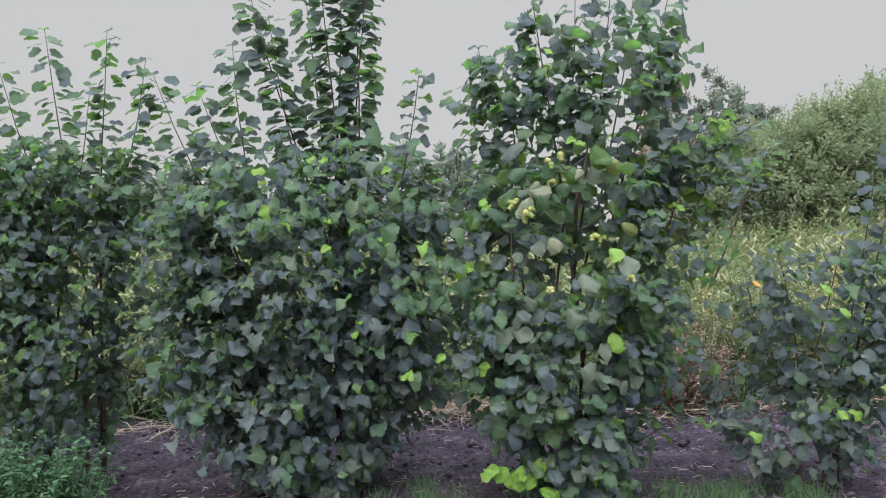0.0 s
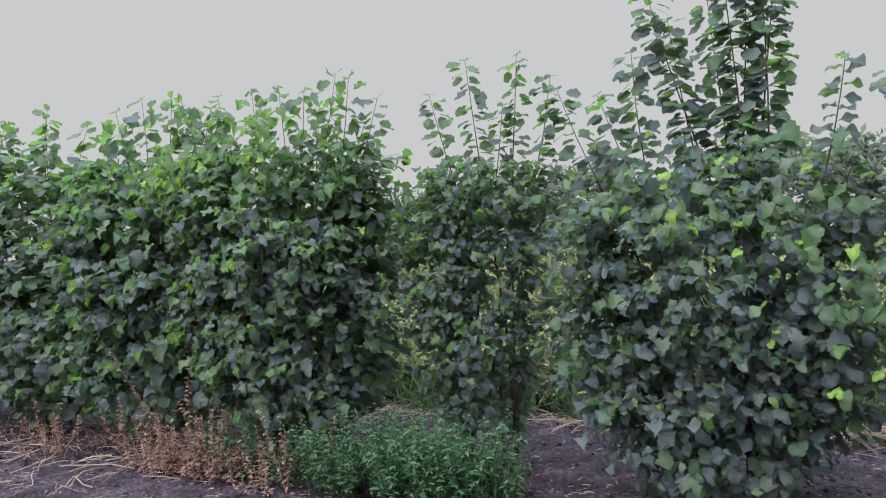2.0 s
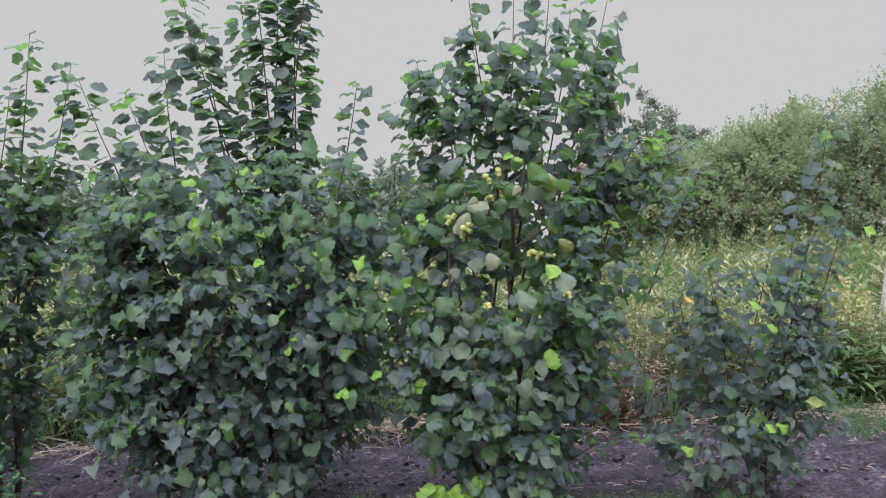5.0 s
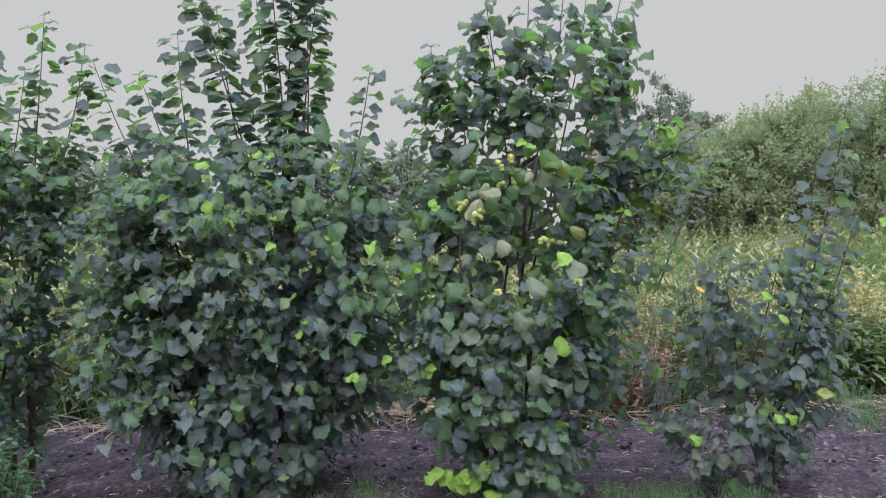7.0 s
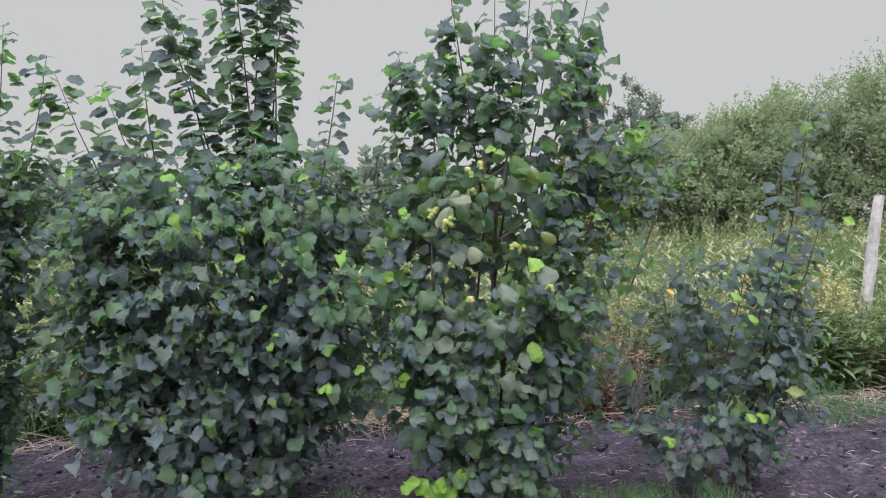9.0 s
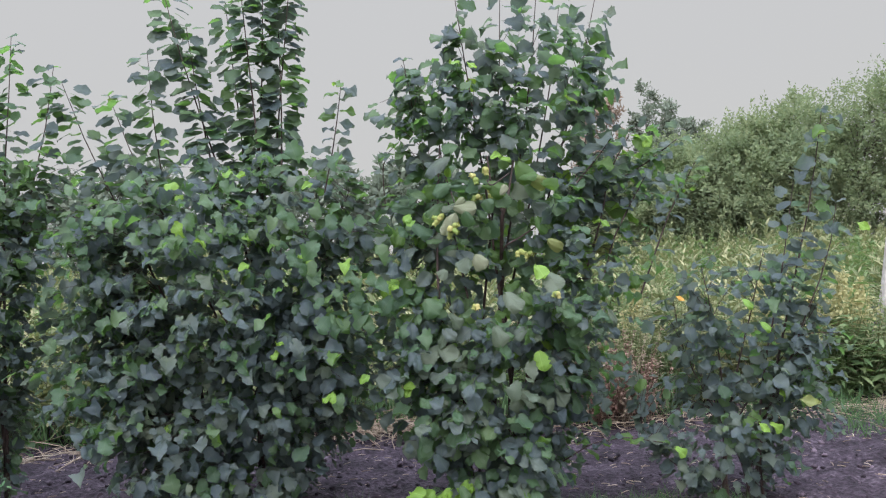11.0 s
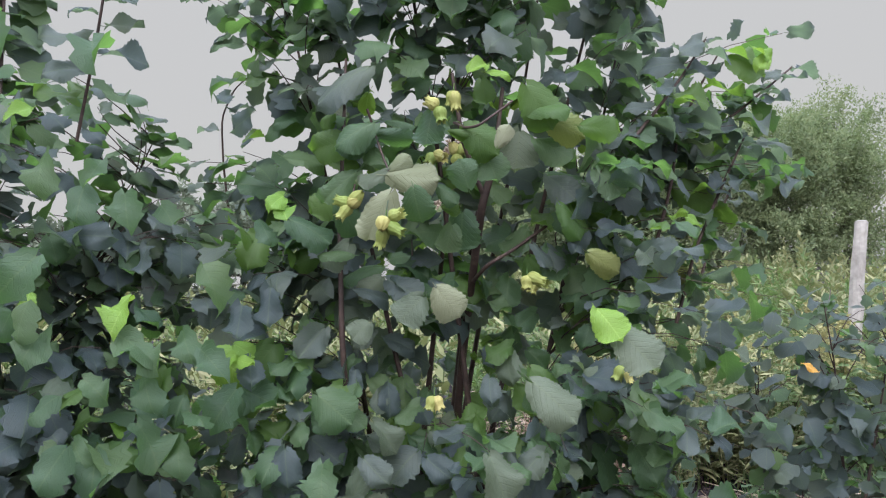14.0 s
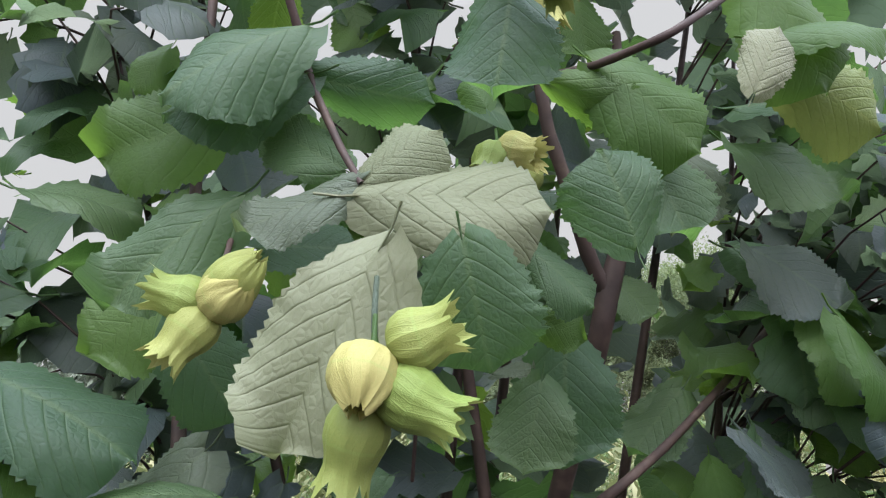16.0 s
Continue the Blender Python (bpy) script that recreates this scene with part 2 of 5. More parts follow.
# ---- mesh tools ----
def mesh_of(name, verts, quads, mat, uvs=None, smooth=True):
    """A mesh of quads from arrays."""
    verts, quads = np.asarray(verts, np.float32), np.asarray(quads, np.int32)
    me = bpy.data.meshes.new(name)
    me.vertices.add(len(verts))
    me.vertices.foreach_set("co", verts.ravel())
    me.loops.add(quads.size)
    me.loops.foreach_set("vertex_index", quads.ravel())
    me.polygons.add(len(quads))
    me.polygons.foreach_set("loop_start", np.arange(0, quads.size, quads.shape[1], dtype=np.int32))
    me.update(calc_edges=True)
    if uvs is not None:
        me.uv_layers.new(name="UVMap").data.foreach_set("uv", np.asarray(uvs, np.float32)[quads.ravel()].ravel())
    me.polygons.foreach_set("use_smooth", np.full(len(quads), smooth))
    me.materials.append(mat)
    me.validate()
    return me


def part_of(name, me, parent, label="", m=None, kind=""):
    ob = new(name, me)
    ob.parent = parent
    if m is not None:
        ob.matrix_basis = m
    return tagged(ob, label, kind=kind)


def thing(name, label, category, place=(0, 0, 0), group="", kind=""):
    ob = new(name)
    ob.location = place
    ob.empty_display_size = 0.1
    return tagged(ob, label, category, group, kind)


def tube(points, radii, sides=6):
    """A swept tube: vertices, quads and uvs."""
    pts = np.asarray(points, float)
    along = np.gradient(pts, axis=0)
    along /= np.linalg.norm(along, axis=1)[:, None] + 1e-9
    ref = np.array([0.31, 0.94, 0.13])
    a = np.cross(along, ref)
    a /= np.linalg.norm(a, axis=1)[:, None] + 1e-9
    b = np.cross(along, a)
    turn = np.arange(sides) * 2 * np.pi / sides
    ring = a[:, None] * np.cos(turn)[None, :, None] + b[:, None] * np.sin(turn)[None, :, None]
    v = (pts[:, None] + ring * np.asarray(radii)[:, None, None]).reshape(-1, 3)
    i = np.arange(len(pts) - 1)[:, None] * sides
    j = np.arange(sides)[None]
    k = (j + 1) % sides
    q = np.stack([i + j, i + k, i + k + sides, i + j + sides], -1).reshape(-1, 4)
    uv = np.stack(np.broadcast_arrays(np.arange(sides)[None] / sides, np.linspace(0, 1, len(pts))[:, None]), -1).reshape(-1, 2)
    return v, q, uv


class Heap:
    """Collects pieces for one joined mesh."""

    def __init__(self):
        self.v, self.q, self.u, self.n = [], [], [], 0

    def add(self, v, q, u):
        self.v.append(v), self.q.append(np.asarray(q) + self.n), self.u.append(u)
        self.n += len(v)

    def many(self, piece, frames):
        """The same piece at many 4 x 4 poses."""
        v, q, u = piece
        f = np.asarray(frames)
        if not len(f):
            return
        w = np.einsum("nij,kj->nki", f[:, :3, :3], v) + f[:, None, :3, 3]
        self.v.append(w.reshape(-1, 3))
        self.q.append((q[None] + (np.arange(len(f)) * len(v))[:, None, None]).reshape(-1, 4) + self.n)
        self.u.append(np.tile(u, (len(f), 1)))
        self.n += len(f) * len(v)

    def mesh(self, name, mat, smooth=True):
        return mesh_of(name, np.concatenate(self.v), np.concatenate(self.q), mat, np.concatenate(self.u), smooth)


def unit(v):
    v = np.asarray(v, float)
    return v / (np.linalg.norm(v, axis=-1, keepdims=True) + 1e-9)


def poses(at, along, normal, size):
    """Poses with y along, z near normal, scaled by size."""
    y = unit(along)
    x = unit(np.cross(y, unit(normal)))
    z = np.cross(x, y)
    f = np.zeros((len(y), 4, 4))
    s = np.asarray(size, float)[:, None]
    f[:, :3, 0], f[:, :3, 1], f[:, :3, 2], f[:, :3, 3], f[:, 3, 3] = x * s, y * s, z * s, at, 1
    return f


def hazel_leaf(rows, cols, seed, droop=0.35, fold=0.18, teeth=True, wide=0.82, petiole=True, curl=1.0, cup=0.19):
    """A round, toothed, pointed hazel leaf one unit long from its base at the origin along y, with its stalk below the base."""
    r = np.random.default_rng(seed)
    t = np.linspace(0, 1, rows + 1)
    u = np.linspace(-1, 1, cols + 1)
    T, U = np.meshgrid(t, u, indexing="ij")
    w = wide * 0.5 * np.interp(t, [0, 0.04, 0.12, 0.25, 0.42, 0.58, 0.70, 0.80, 0.88, 0.94, 1.0], [0.10, 0.40, 0.62, 0.82, 0.95, 1.0, 0.97, 0.84, 0.55, 0.21, 0.015])
    skew = 1 + 0.06 * r.uniform(-1, 1) * np.sign(U)
    W = w[:, None] * skew
    if teeth:
        saw = ((T * rows / 2.0) % 1.0) * 2 if rows > 16 else ((np.arange(rows + 1) % 2)[:, None] * 1.3 - 0.15 + r.uniform(-0.45, 0.45, T.shape))
        lobes = 0.5 + 0.5 * np.cos(T * np.pi * 2 * (7 if rows > 16 else 4) + 0.6 + r.uniform(-0.8, 0.8) * np.sign(U))
        W = W * (1 + (np.abs(U) > 0.99) * ((0.075 if rows > 30 else 0.12 if rows > 16 else 0.17) * (saw - 0.5) + (0.08 if rows > 16 else 0.10) * (lobes - 0.5)) * (T > 0.06) * (T < 0.97))
    x = U * W
    y = T - 0.13 * np.abs(U) ** 1.5 * np.exp(-T * 5.5) + 0.05 * np.abs(U) * np.sin(T * np.pi)
    a = np.abs(U)
    across = a * w[:, None] / w.max()
    quilt = np.abs(((T - 0.36 * across - 0.10 * across ** 2) * 7 + 0.1) % 1.0 - 0.5) * 2
    z = fold * np.abs(x) - droop * T ** 2 * 0.55 - cup * np.abs(U) ** 2 * w[:, None]
    if cols >= 8:
        z = z - 0.005 * quilt ** 8 * np.clip(a * 4, 0, 1) + 0.010 * np.sin(T * 50 + 3 * U) * a ** 3
    wave = r.uniform(0, 6.28, 3)
    z = z + curl * (0.05 * np.sin(T * 5 + wave[0] + 1.5 * U) * a + 0.045 * np.sin(T * 9 + wave[1] + 1.3 * np.sign(U)) * a ** 2 + 0.10 * r.uniform(-1, 1) * U * T + 0.16 * r.uniform(-1, 1) * a ** 2 * T)
    x = x + 0.05 * r.uniform(-1, 1) * T ** 2
    v = np.stack([x, y, z], -1).reshape(-1, 3)
    i = np.arange(rows)[:, None] * (cols + 1)
    j = np.arange(cols)[None]
    q = np.stack([i + j, i + j + 1, i + j + cols + 2, i + j + cols + 1], -1).reshape(-1, 4)
    uv = np.stack([np.sign(U) * across * 0.5 + 0.5, T], -1).reshape(-1, 2)
    if petiole:
        pv, pq, pu = tube([(0, 0.02, -0.004), (0, -0.10, 0.0), (0, -0.22, 0.05)], [0.010, 0.011, 0.013], 3)
        q = np.concatenate([q, pq + len(v)])
        v = np.concatenate([v, pv])
        uv = np.concatenate([uv, np.full((len(pv), 2), 0.5)])
    return v, q, uv


HERO_LEAVES = [hazel_leaf(44, 14, 60 + k, droop=0.25 + 0.12 * k, fold=0.05 + 0.06 * (k % 2), wide=1.06, curl=1.3, cup=0.42) for k in range(4)]


def blade(n=3, width=0.16, bend=0.4, fold=0.0):
    """A narrow pointed leaf one unit long along y."""
    t = np.linspace(0, 1, n + 1)
    w = width * 0.5 * np.interp(t, [0, 0.12, 0.4, 0.75, 1], [0.25, 0.75, 1, 0.6, 0.03])
    v = np.stack([np.stack([-w, t, -bend * t ** 2], -1), np.stack([w, t, -bend * t ** 2 + fold], -1)], 1).reshape(-1, 3)
    i = np.arange(n) * 2
    q = np.stack([i, i + 1, i + 3, i + 2], -1)
    uv = np.stack([np.tile([0, 1.0], n + 1), np.repeat(t, 2)], -1)
    return v, q, uv


NEAR_LEAVES = [hazel_leaf(26, 8, k, droop=0.1 + 0.13 * (k % 5), fold=0.05 + 0.15 * (k % 4), wide=0.80 + 0.05 * (k % 4), curl=2.1) for k in range(10)]
CLOSE_LEAVES = [hazel_leaf(11, 4, k, droop=0.3 + 0.16 * (k % 5), fold=0.05 + 0.16 * (k % 4), wide=0.86 + 0.05 * (k % 4), curl=1.7) for k in range(10)]
MID_LEAVES = [hazel_leaf(10, 2, 20 + k, petiole=False, droop=0.25 + 0.20 * (k % 5), fold=0.02 + 0.22 * (k % 4), wide=0.78 + 0.06 * (k % 4), curl=2.6) for k in range(10)]
FAR_LEAVES = [hazel_leaf(5, 2, 40 + k, droop=0.35, wide=0.85, petiole=False) for k in range(4)]
DIAMOND = (np.array([(0, 0, 0), (0.42, 0.5, 0.06), (0, 1, -0.12), (-0.42, 0.5, 0.06)], float), np.array([(0, 1, 2, 3)]), np.array([(0.5, 0), (1, 0.5), (0.5, 1), (0, 0.5)], float))


# ---- ground ----
def relief(x, y):
    """Height of the tilled ground: low clods in rows, flat past the orchard strip."""
    h = 0.02 * np.sin(x * 1.3 + 0.4 * y) + 0.015 * np.sin(y * 2.1 - 0.6 * x)
    h = h + 0.014 * np.sin(x * 9.1 + 2.2 * np.sin(y * 3.7)) * np.sin(y * 8.3 + 1.7 * np.sin(x * 4.9))
    h = h + 0.011 * np.sin(x * 23.7 + 3.1 * np.sin(y * 9.0)) * np.sin(y * 21.1 + 2.3 * np.sin(x * 11.0))
    return h * np.clip((12 - np.hypot(x + 2, y - 3)) / 4, 0.0, 1)


def ground():
    fx = np.concatenate([[-1500, -600, -250, -100, -50, -25, -16], np.arange(-13, 7.01, 0.075), [9, 12, 18, 30, 60, 120, 300, 700, 1500]])
    fy = np.concatenate([[-1500, -600, -250, -100, -40, -20, -10, -6, -4], np.arange(-2.0, 8.01, 0.075), [9, 11, 14, 20, 30, 60, 120, 300, 700, 1500]])
    X, Y = np.meshgrid(fx, fy, indexing="ij")
    r = np.random.default_rng(5)
    Z = relief(X, Y) + r.uniform(-0.016, 0.020, X.shape) * (np.hypot(X + 2, Y - 3) < 11)
    v = np.stack([X, Y, Z], -1).reshape(-1, 3)
    m = len(fy)
    i, j = np.arange(len(fx) - 1)[:, None] * m, np.arange(m - 1)[None]
    q = np.stack([i + j, i + j + m, i + j + m + 1, i + j + 1], -1).reshape(-1, 4)
    tagged(new("ground", mesh_of("ground", v, q, SOIL)), "dark tilled soil with small clods and straw bits", "ground", kind="structure")


ground()


# ---- hazels ----
HAZEL_MESH = {}


def leaf_mesh(level, k, mat):
    key = (level, k, mat.name)
    if key not in HAZEL_MESH:
        v, q, u = (NEAR_LEAVES, MID_LEAVES, HERO_LEAVES)[level][k]
        HAZEL_MESH[key] = mesh_of("hazel_leaf", v, q, mat, u)
    return HAZEL_MESH[key]


def as_matrix(f):
    return Matrix([list(map(float, row)) for row in f])


def stem_curve(r, a, b, n=9, bow=0.08):
    a, b = np.asarray(a, float), np.asarray(b, float)
    t = np.linspace(0, 1, n)[:, None]
    out = (b - a) * [1, 1, 0]
    p = a + (b - a) * t
    p = p - out * 0.35 * (np.sin(t * np.pi) * (1 - t))
    return p + np.sin(t * np.pi) * r.uniform(-bow, bow, 3) * [1, 1, 0] + 0.012 * np.cumsum(r.uniform(-1, 1, (n, 3)), 0) * np.sin(t * np.pi)


def hazel_bush(label, base, stems, profile, depth, twigs, seed, level=1, singles=300, leaf=0.102, keep=None, young=0.008, shoot=0.45, group="row of hazel bushes", pale=0.0, step=0.029, grow=1.2, back=0.5, hollow=False, lush=0.12, crown=0.0, thin=0.0):
    """A many-stemmed hazel. stems: tips of its upright shoots. profile: rows of height, least x and greatest x of the leafy body. depth: how far the body reaches in y at each of these heights."""
    r = np.random.default_rng(seed)
    base = np.asarray(base, float)
    bush = thing("hazel_bush", label, "bush", base, group)
    at, way, nor, size = [], [], [], []
    curves = []
    for tip in stems:
        foot = base + [r.uniform(-0.22, 0.22), r.uniform(-0.14, 0.14), -0.05]
        c = stem_curve(r, foot, tip)
        curves.append(c)
        long = np.linalg.norm(c[-1] - c[0])
        v, q, u = tube(c - base, np.linspace(0.0035 + 0.0032 * long, 0.0018, len(c)), 7)
        part_of("stem", mesh_of("stem", v, q, BARK, u), bush)
        # leaves up the free shoot, alternate left and right
        n = int(long * (1 - shoot) / step)
        plane = r.uniform(-0.5, 0.5)
        f = shoot + (1 - shoot) * (np.arange(n) + r.uniform(-0.3, 0.3, n)) / max(n, 1)
        k = np.clip(f, 0, 1) * (len(c) - 1)
        i = np.clip(k.astype(int), 0, len(c) - 2)
        p = c[i] + (c[i + 1] - c[i]) * (k - i)[:, None]
        turn = plane + np.arange(n) * np.pi + r.normal(0, 0.75, n)
        side = np.stack([np.cos(turn), np.sin(turn) * 0.8 - 0.1, np.zeros(n)], -1)
        d = unit(side + np.array([0, 0, -0.22]) + r.normal(0, 0.2, (n, 3)))
        at.append(p + d * leaf * r.uniform(0.15, 0.85, n)[:, None]), way.append(d)
        nor.append(unit(np.array([0, -0.5, 0.85]) + side * 0.4 + r.normal(0, 0.42, (n, 3))))
        at.append(np.repeat(c[-1:], 2, 0)), way.append(unit(np.array([[0.8, -0.2, 0.35], [-0.8, -0.1, 0.2]]) + r.normal(0, 0.25, (2, 3))))
        nor.append(unit(r.normal(0, 0.35, (2, 3)) + [0, -0.35, 0.9]))
        size.append(leaf * grow * (1.0 - 0.30 * np.clip(f - 0.6, 0, 1)) * r.uniform(0.75, 1.15, n))
        size.append(leaf * r.uniform(0.5, 0.8, 2))
    # leafy twigs that fill the body
    prof, dep = np.asarray(profile, float), np.asarray(depth, float)
    zs = prof[:, 0]
    heap = Heap()
    girth = (prof[:, 2] - prof[:, 1]) * dep * np.where(zs < 0.55, 1.7, 1.0)
    cdf = np.cumsum(np.interp(np.linspace(zs[0], zs[-1], 64), zs, girth))
    cdf /= cdf[-1]
    z = np.interp(r.uniform(0, 1, twigs), cdf, np.linspace(zs[0], zs[-1], 64))
    lo, hi, dd = np.interp(z, zs, prof[:, 1]), np.interp(z, zs, prof[:, 2]), np.interp(z, zs, dep)
    turn, rad = r.uniform(0, 6.283, twigs), r.uniform(0.25, 1, twigs) ** 0.45
    ragged = 1 + 0.10 * np.sin(turn * 3 + z * 5 + seed) + r.uniform(-0.10, 0.14, twigs)
    ox, oy = np.cos(turn) * rad * ragged, np.sin(turn) * rad * ragged
    ends = np.stack([(lo + hi) / 2 + ox * (hi - lo) / 2, base[1] + oy * dd, z], -1)
    fine = np.linspace(0, 8, 49)
    nodes = np.concatenate([np.stack([np.interp(fine, np.arange(9), c[:, k]) for k in range(3)], -1) for c in curves])
    for e in range(twigs):
        tip = ends[e]
        if hollow:
            x, y, z = tip
            front = y < base[1] - 0.25
            if z > 2.05 and x > 1.42 + 0.5 * (y - 4.0):
                share = 0.22
            elif z > 2.22:
                share = 0.72 if z > 2.5 else 0.85
            elif z > 1.9 and x < 1.15:
                share = 0.4
            elif z < 1.2:
                share = 1.0
            elif x > 1.05:
                share = 0.6 if front else 0.10
            elif y < base[1]:
                share = 0.95 if rad[e] > 0.84 else 0.2
            else:
                share = 0.5 if rad[e] > 0.84 else 0.1
            if r.uniform() > share:
                continue
        if tip[1] > base[1] + (0.2 if back < 0.6 else 0.0) and r.uniform() < back:
            continue
        if tip[2] > 1.0 and tip[1] > base[1] - 0.08 and abs(ox[e]) < 0.8 and r.uniform() < thin:
            continue
        gap = np.linalg.norm((nodes - tip) * [1, 1, 0.8], axis=1) + 3.0 * (nodes[:, 2] > tip[2] - r.uniform(0.0, 0.22))
        root = nodes[np.argmin(gap)]
        long = np.linalg.norm(tip - root)
        t = np.linspace(0, 1, 5)[:, None]
        c = root + (tip - root) * t + np.array([0, 0, 0.12 * long]) * np.sin(t * np.pi) + r.uniform(-0.03, 0.03, 3) * np.sin(t * np.pi)
        if keep is not None and not keep(c).all():
            continue
        v, q, u = tube(c - base, np.linspace(0.0024, 0.0010, 5), 3)
        heap.add(v, q, u)
        n = int(np.clip(min(long, 0.55) / 0.055, 4, 9))
        f = 1 - np.arange(n) * 0.055 / max(long, 0.12) + r.uniform(-0.02, 0.02, n)
        f = np.clip(f, 0.05, 1)
        p = root + (tip - root) * f[:, None] + np.array([0, 0, 0.12 * long]) * np.sin(f * np.pi)[:, None]
        out = unit(np.array([tip[0] - base[0], (tip[1] - base[1]) * 1.2, 0.0]))
        side = np.cross(unit(tip - root), [0, 0, 1.0]) * np.where(np.arange(n) % 2, 1, -1)[:, None]
        hang = float(np.interp(tip[2], [0.5, 1.2, 2.2], [0.62, 0.45, 0.25]))
        d = unit(out * 0.75 + side * 0.75 + np.array([0, 0, -hang]) + r.normal(0, 0.42, (n, 3)))
        at.append(p + d * leaf * 0.22), way.append(d)
        nor.append(unit(out * (0.2 + 0.45 * hang) + np.array([0, 0, 0.95]) + r.normal(0, 0.36, (n, 3))))
        size.append(leaf * r.uniform(0.45, 1.2, n))
    part_of("twigwork", heap.mesh("twigwork", BARK), bush, kind="stuff")
    at, way, nor, size = np.concatenate(at), np.concatenate(way), np.concatenate(nor), np.concatenate(size)
    if keep is not None:
        ok = keep(at)
        if hollow:
            # the inside of the right wing is open to the field
            inner = (at[:, 0] > 1.08) & (at[:, 1] > 4.08) & (at[:, 2] > 1.15) & (at[:, 2] < 1.78)
            ok &= ~inner | (np.random.default_rng(5).uniform(0, 1, len(at)) < 0.4)
        at, way, nor, size = at[ok], way[ok], nor[ok], size[ok]
    order = np.argsort(at[:, 1] + r.uniform(0, 0.12, len(at)))
    at, way, nor, size = at[order], way[order], nor[order], size[order]
    f = poses(at - base, way, nor, size)
    fresh = r.uniform(0, 1, len(at)) < young
    tone = r.uniform(0, 1, len(at))
    faded = r.uniform(0, 1, len(at)) < pale
    leafy = r.uniform(0, 1, len(at)) < lush + crown * np.clip((at[:, 2] - zs[-1] + 0.95) / 0.9, 0, 1)
    for k in range(min(singles, len(at))):
        mat = YOUNG if fresh[k] else PALE2 if faded[k] else GREEN if tone[k] < 0.025 else LUSH if leafy[k] else HAZEL
        part_of("leaf", leaf_mesh(level, int(r.integers(10)), mat), bush, m=as_matrix(f[k]), label="bright yellow-green young leaf" if fresh[k] else "")
    rest, green, bright = Heap(), Heap(), Heap()
    kind = r.integers(0, 10, len(at))
    front = (at[:, 1] < base[1] + (0.05 if level == 0 else -0.15)) & (at[:, 0] > -6.6)
    close = np.hypot(at[:, 0] - 0.55, at[:, 1] - 3.2) < 1.4
    for k in range(10):
        pick = (kind == k) & (np.arange(len(at)) >= singles)
        for heap, which in ((rest, pick & ~leafy), (green, pick & leafy)):
            heap.many(CLOSE_LEAVES[k], f[which & ~fresh & front & close])
            heap.many(MID_LEAVES[k], f[which & ~fresh & front & ~close])
            heap.many(FAR_LEAVES[k % 4], f[which & ~front])
        bright.many(MID_LEAVES[k], f[pick & fresh & front])
    if rest.v:
        part_of("foliage", rest.mesh("foliage", HAZEL), bush, kind="stuff")
    if green.v:
        part_of("fresh_foliage", green.mesh("fresh_foliage", LUSH), bush, "fresher green leaves", kind="stuff")
    if bright.v:
        part_of("young_foliage", bright.mesh("young_foliage", YOUNG), bush, "bright yellow-green young leaves", kind="stuff")
    return bush


def clear_front(p):
    """Keeps the loose leaves behind those placed singly round the nut clusters."""
    open_stem = (np.abs(p[:, 0] - 0.90) < 0.09) & (p[:, 1] < 4.25) & (p[:, 2] > 1.25) & (p[:, 2] < 1.85)
    open_left = (p[:, 0] < 0.52) & (p[:, 1] < 4.26) & (p[:, 2] > 1.72) & (p[:, 2] < 2.3)
    return ~open_left & (np.linalg.norm(p - np.array([0.54, 3.50, 1.66]), axis=1) > 0.72) & (p[:, 1] > 3.62) & ~open_stem


MAIN = hazel_bush("large dark-green hazel bush bearing nut clusters in soil", (0.86, 4.46, 0.0),
    [(0.44, 4.45, 2.72), (0.74, 4.25, 3.12), (0.99, 4.1, 2.98), (1.24, 4.3, 3.14), (1.60, 4.35, 3.08), (1.66, 4.45, 2.70), (0.60, 4.5, 2.70), (1.40, 4.5, 3.02)],
    [(0.06, 0.58, 1.20), (0.35, 0.38, 1.38), (0.75, 0.17, 1.50), (1.15, 0.14, 1.70), (1.5, 0.14, 2.04), (2.0, 0.20, 2.06), (2.4, 0.30, 1.74), (2.85, 0.40, 1.68)],
    [0.45, 0.60, 0.66, 0.68, 0.62, 0.60, 0.52, 0.40], 1760, 11, level=0, hollow=True, leaf=0.086, grow=1.3, keep=clear_front, young=0.003, shoot=0.5, pale=0.02, step=0.033, back=0.75, thin=0.85, lush=0.42)
LEFT = hazel_bush("dark-green hazel bush with tall free shoots in soil", (-0.62, 4.62, 0.0),
    [(-1.71, 4.78, 2.75), (-1.38, 4.67, 2.63), (-1.04, 4.72, 3.30), (-0.92, 4.78, 3.07), (-1.17, 4.78, 2.91), (-0.57, 4.72, 3.50), (-0.68, 4.83, 3.23), (-0.23, 4.72, 3.47), (-0.36, 4.83, 3.34), (-0.42, 4.78, 3.56), (-1.50, 5.00, 2.36), (0.10, 4.50, 2.00)],
    [(0.06, -1.15, -0.42), (0.35, -1.42, -0.08), (0.75, -1.68, 0.22), (1.0, -1.74, 0.34), (1.4, -1.76, 0.28), (1.8, -1.70, 0.24), (2.05, -1.52, 0.15), (2.25, -1.3, -0.2)],
    [0.45, 0.62, 0.68, 0.70, 0.68, 0.60, 0.50, 0.32], 1330, 12, young=0.003, shoot=0.55, pale=0.03, leaf=0.084, grow=1.32, step=0.0165, lush=0.2, crown=0.25, thin=0.85)
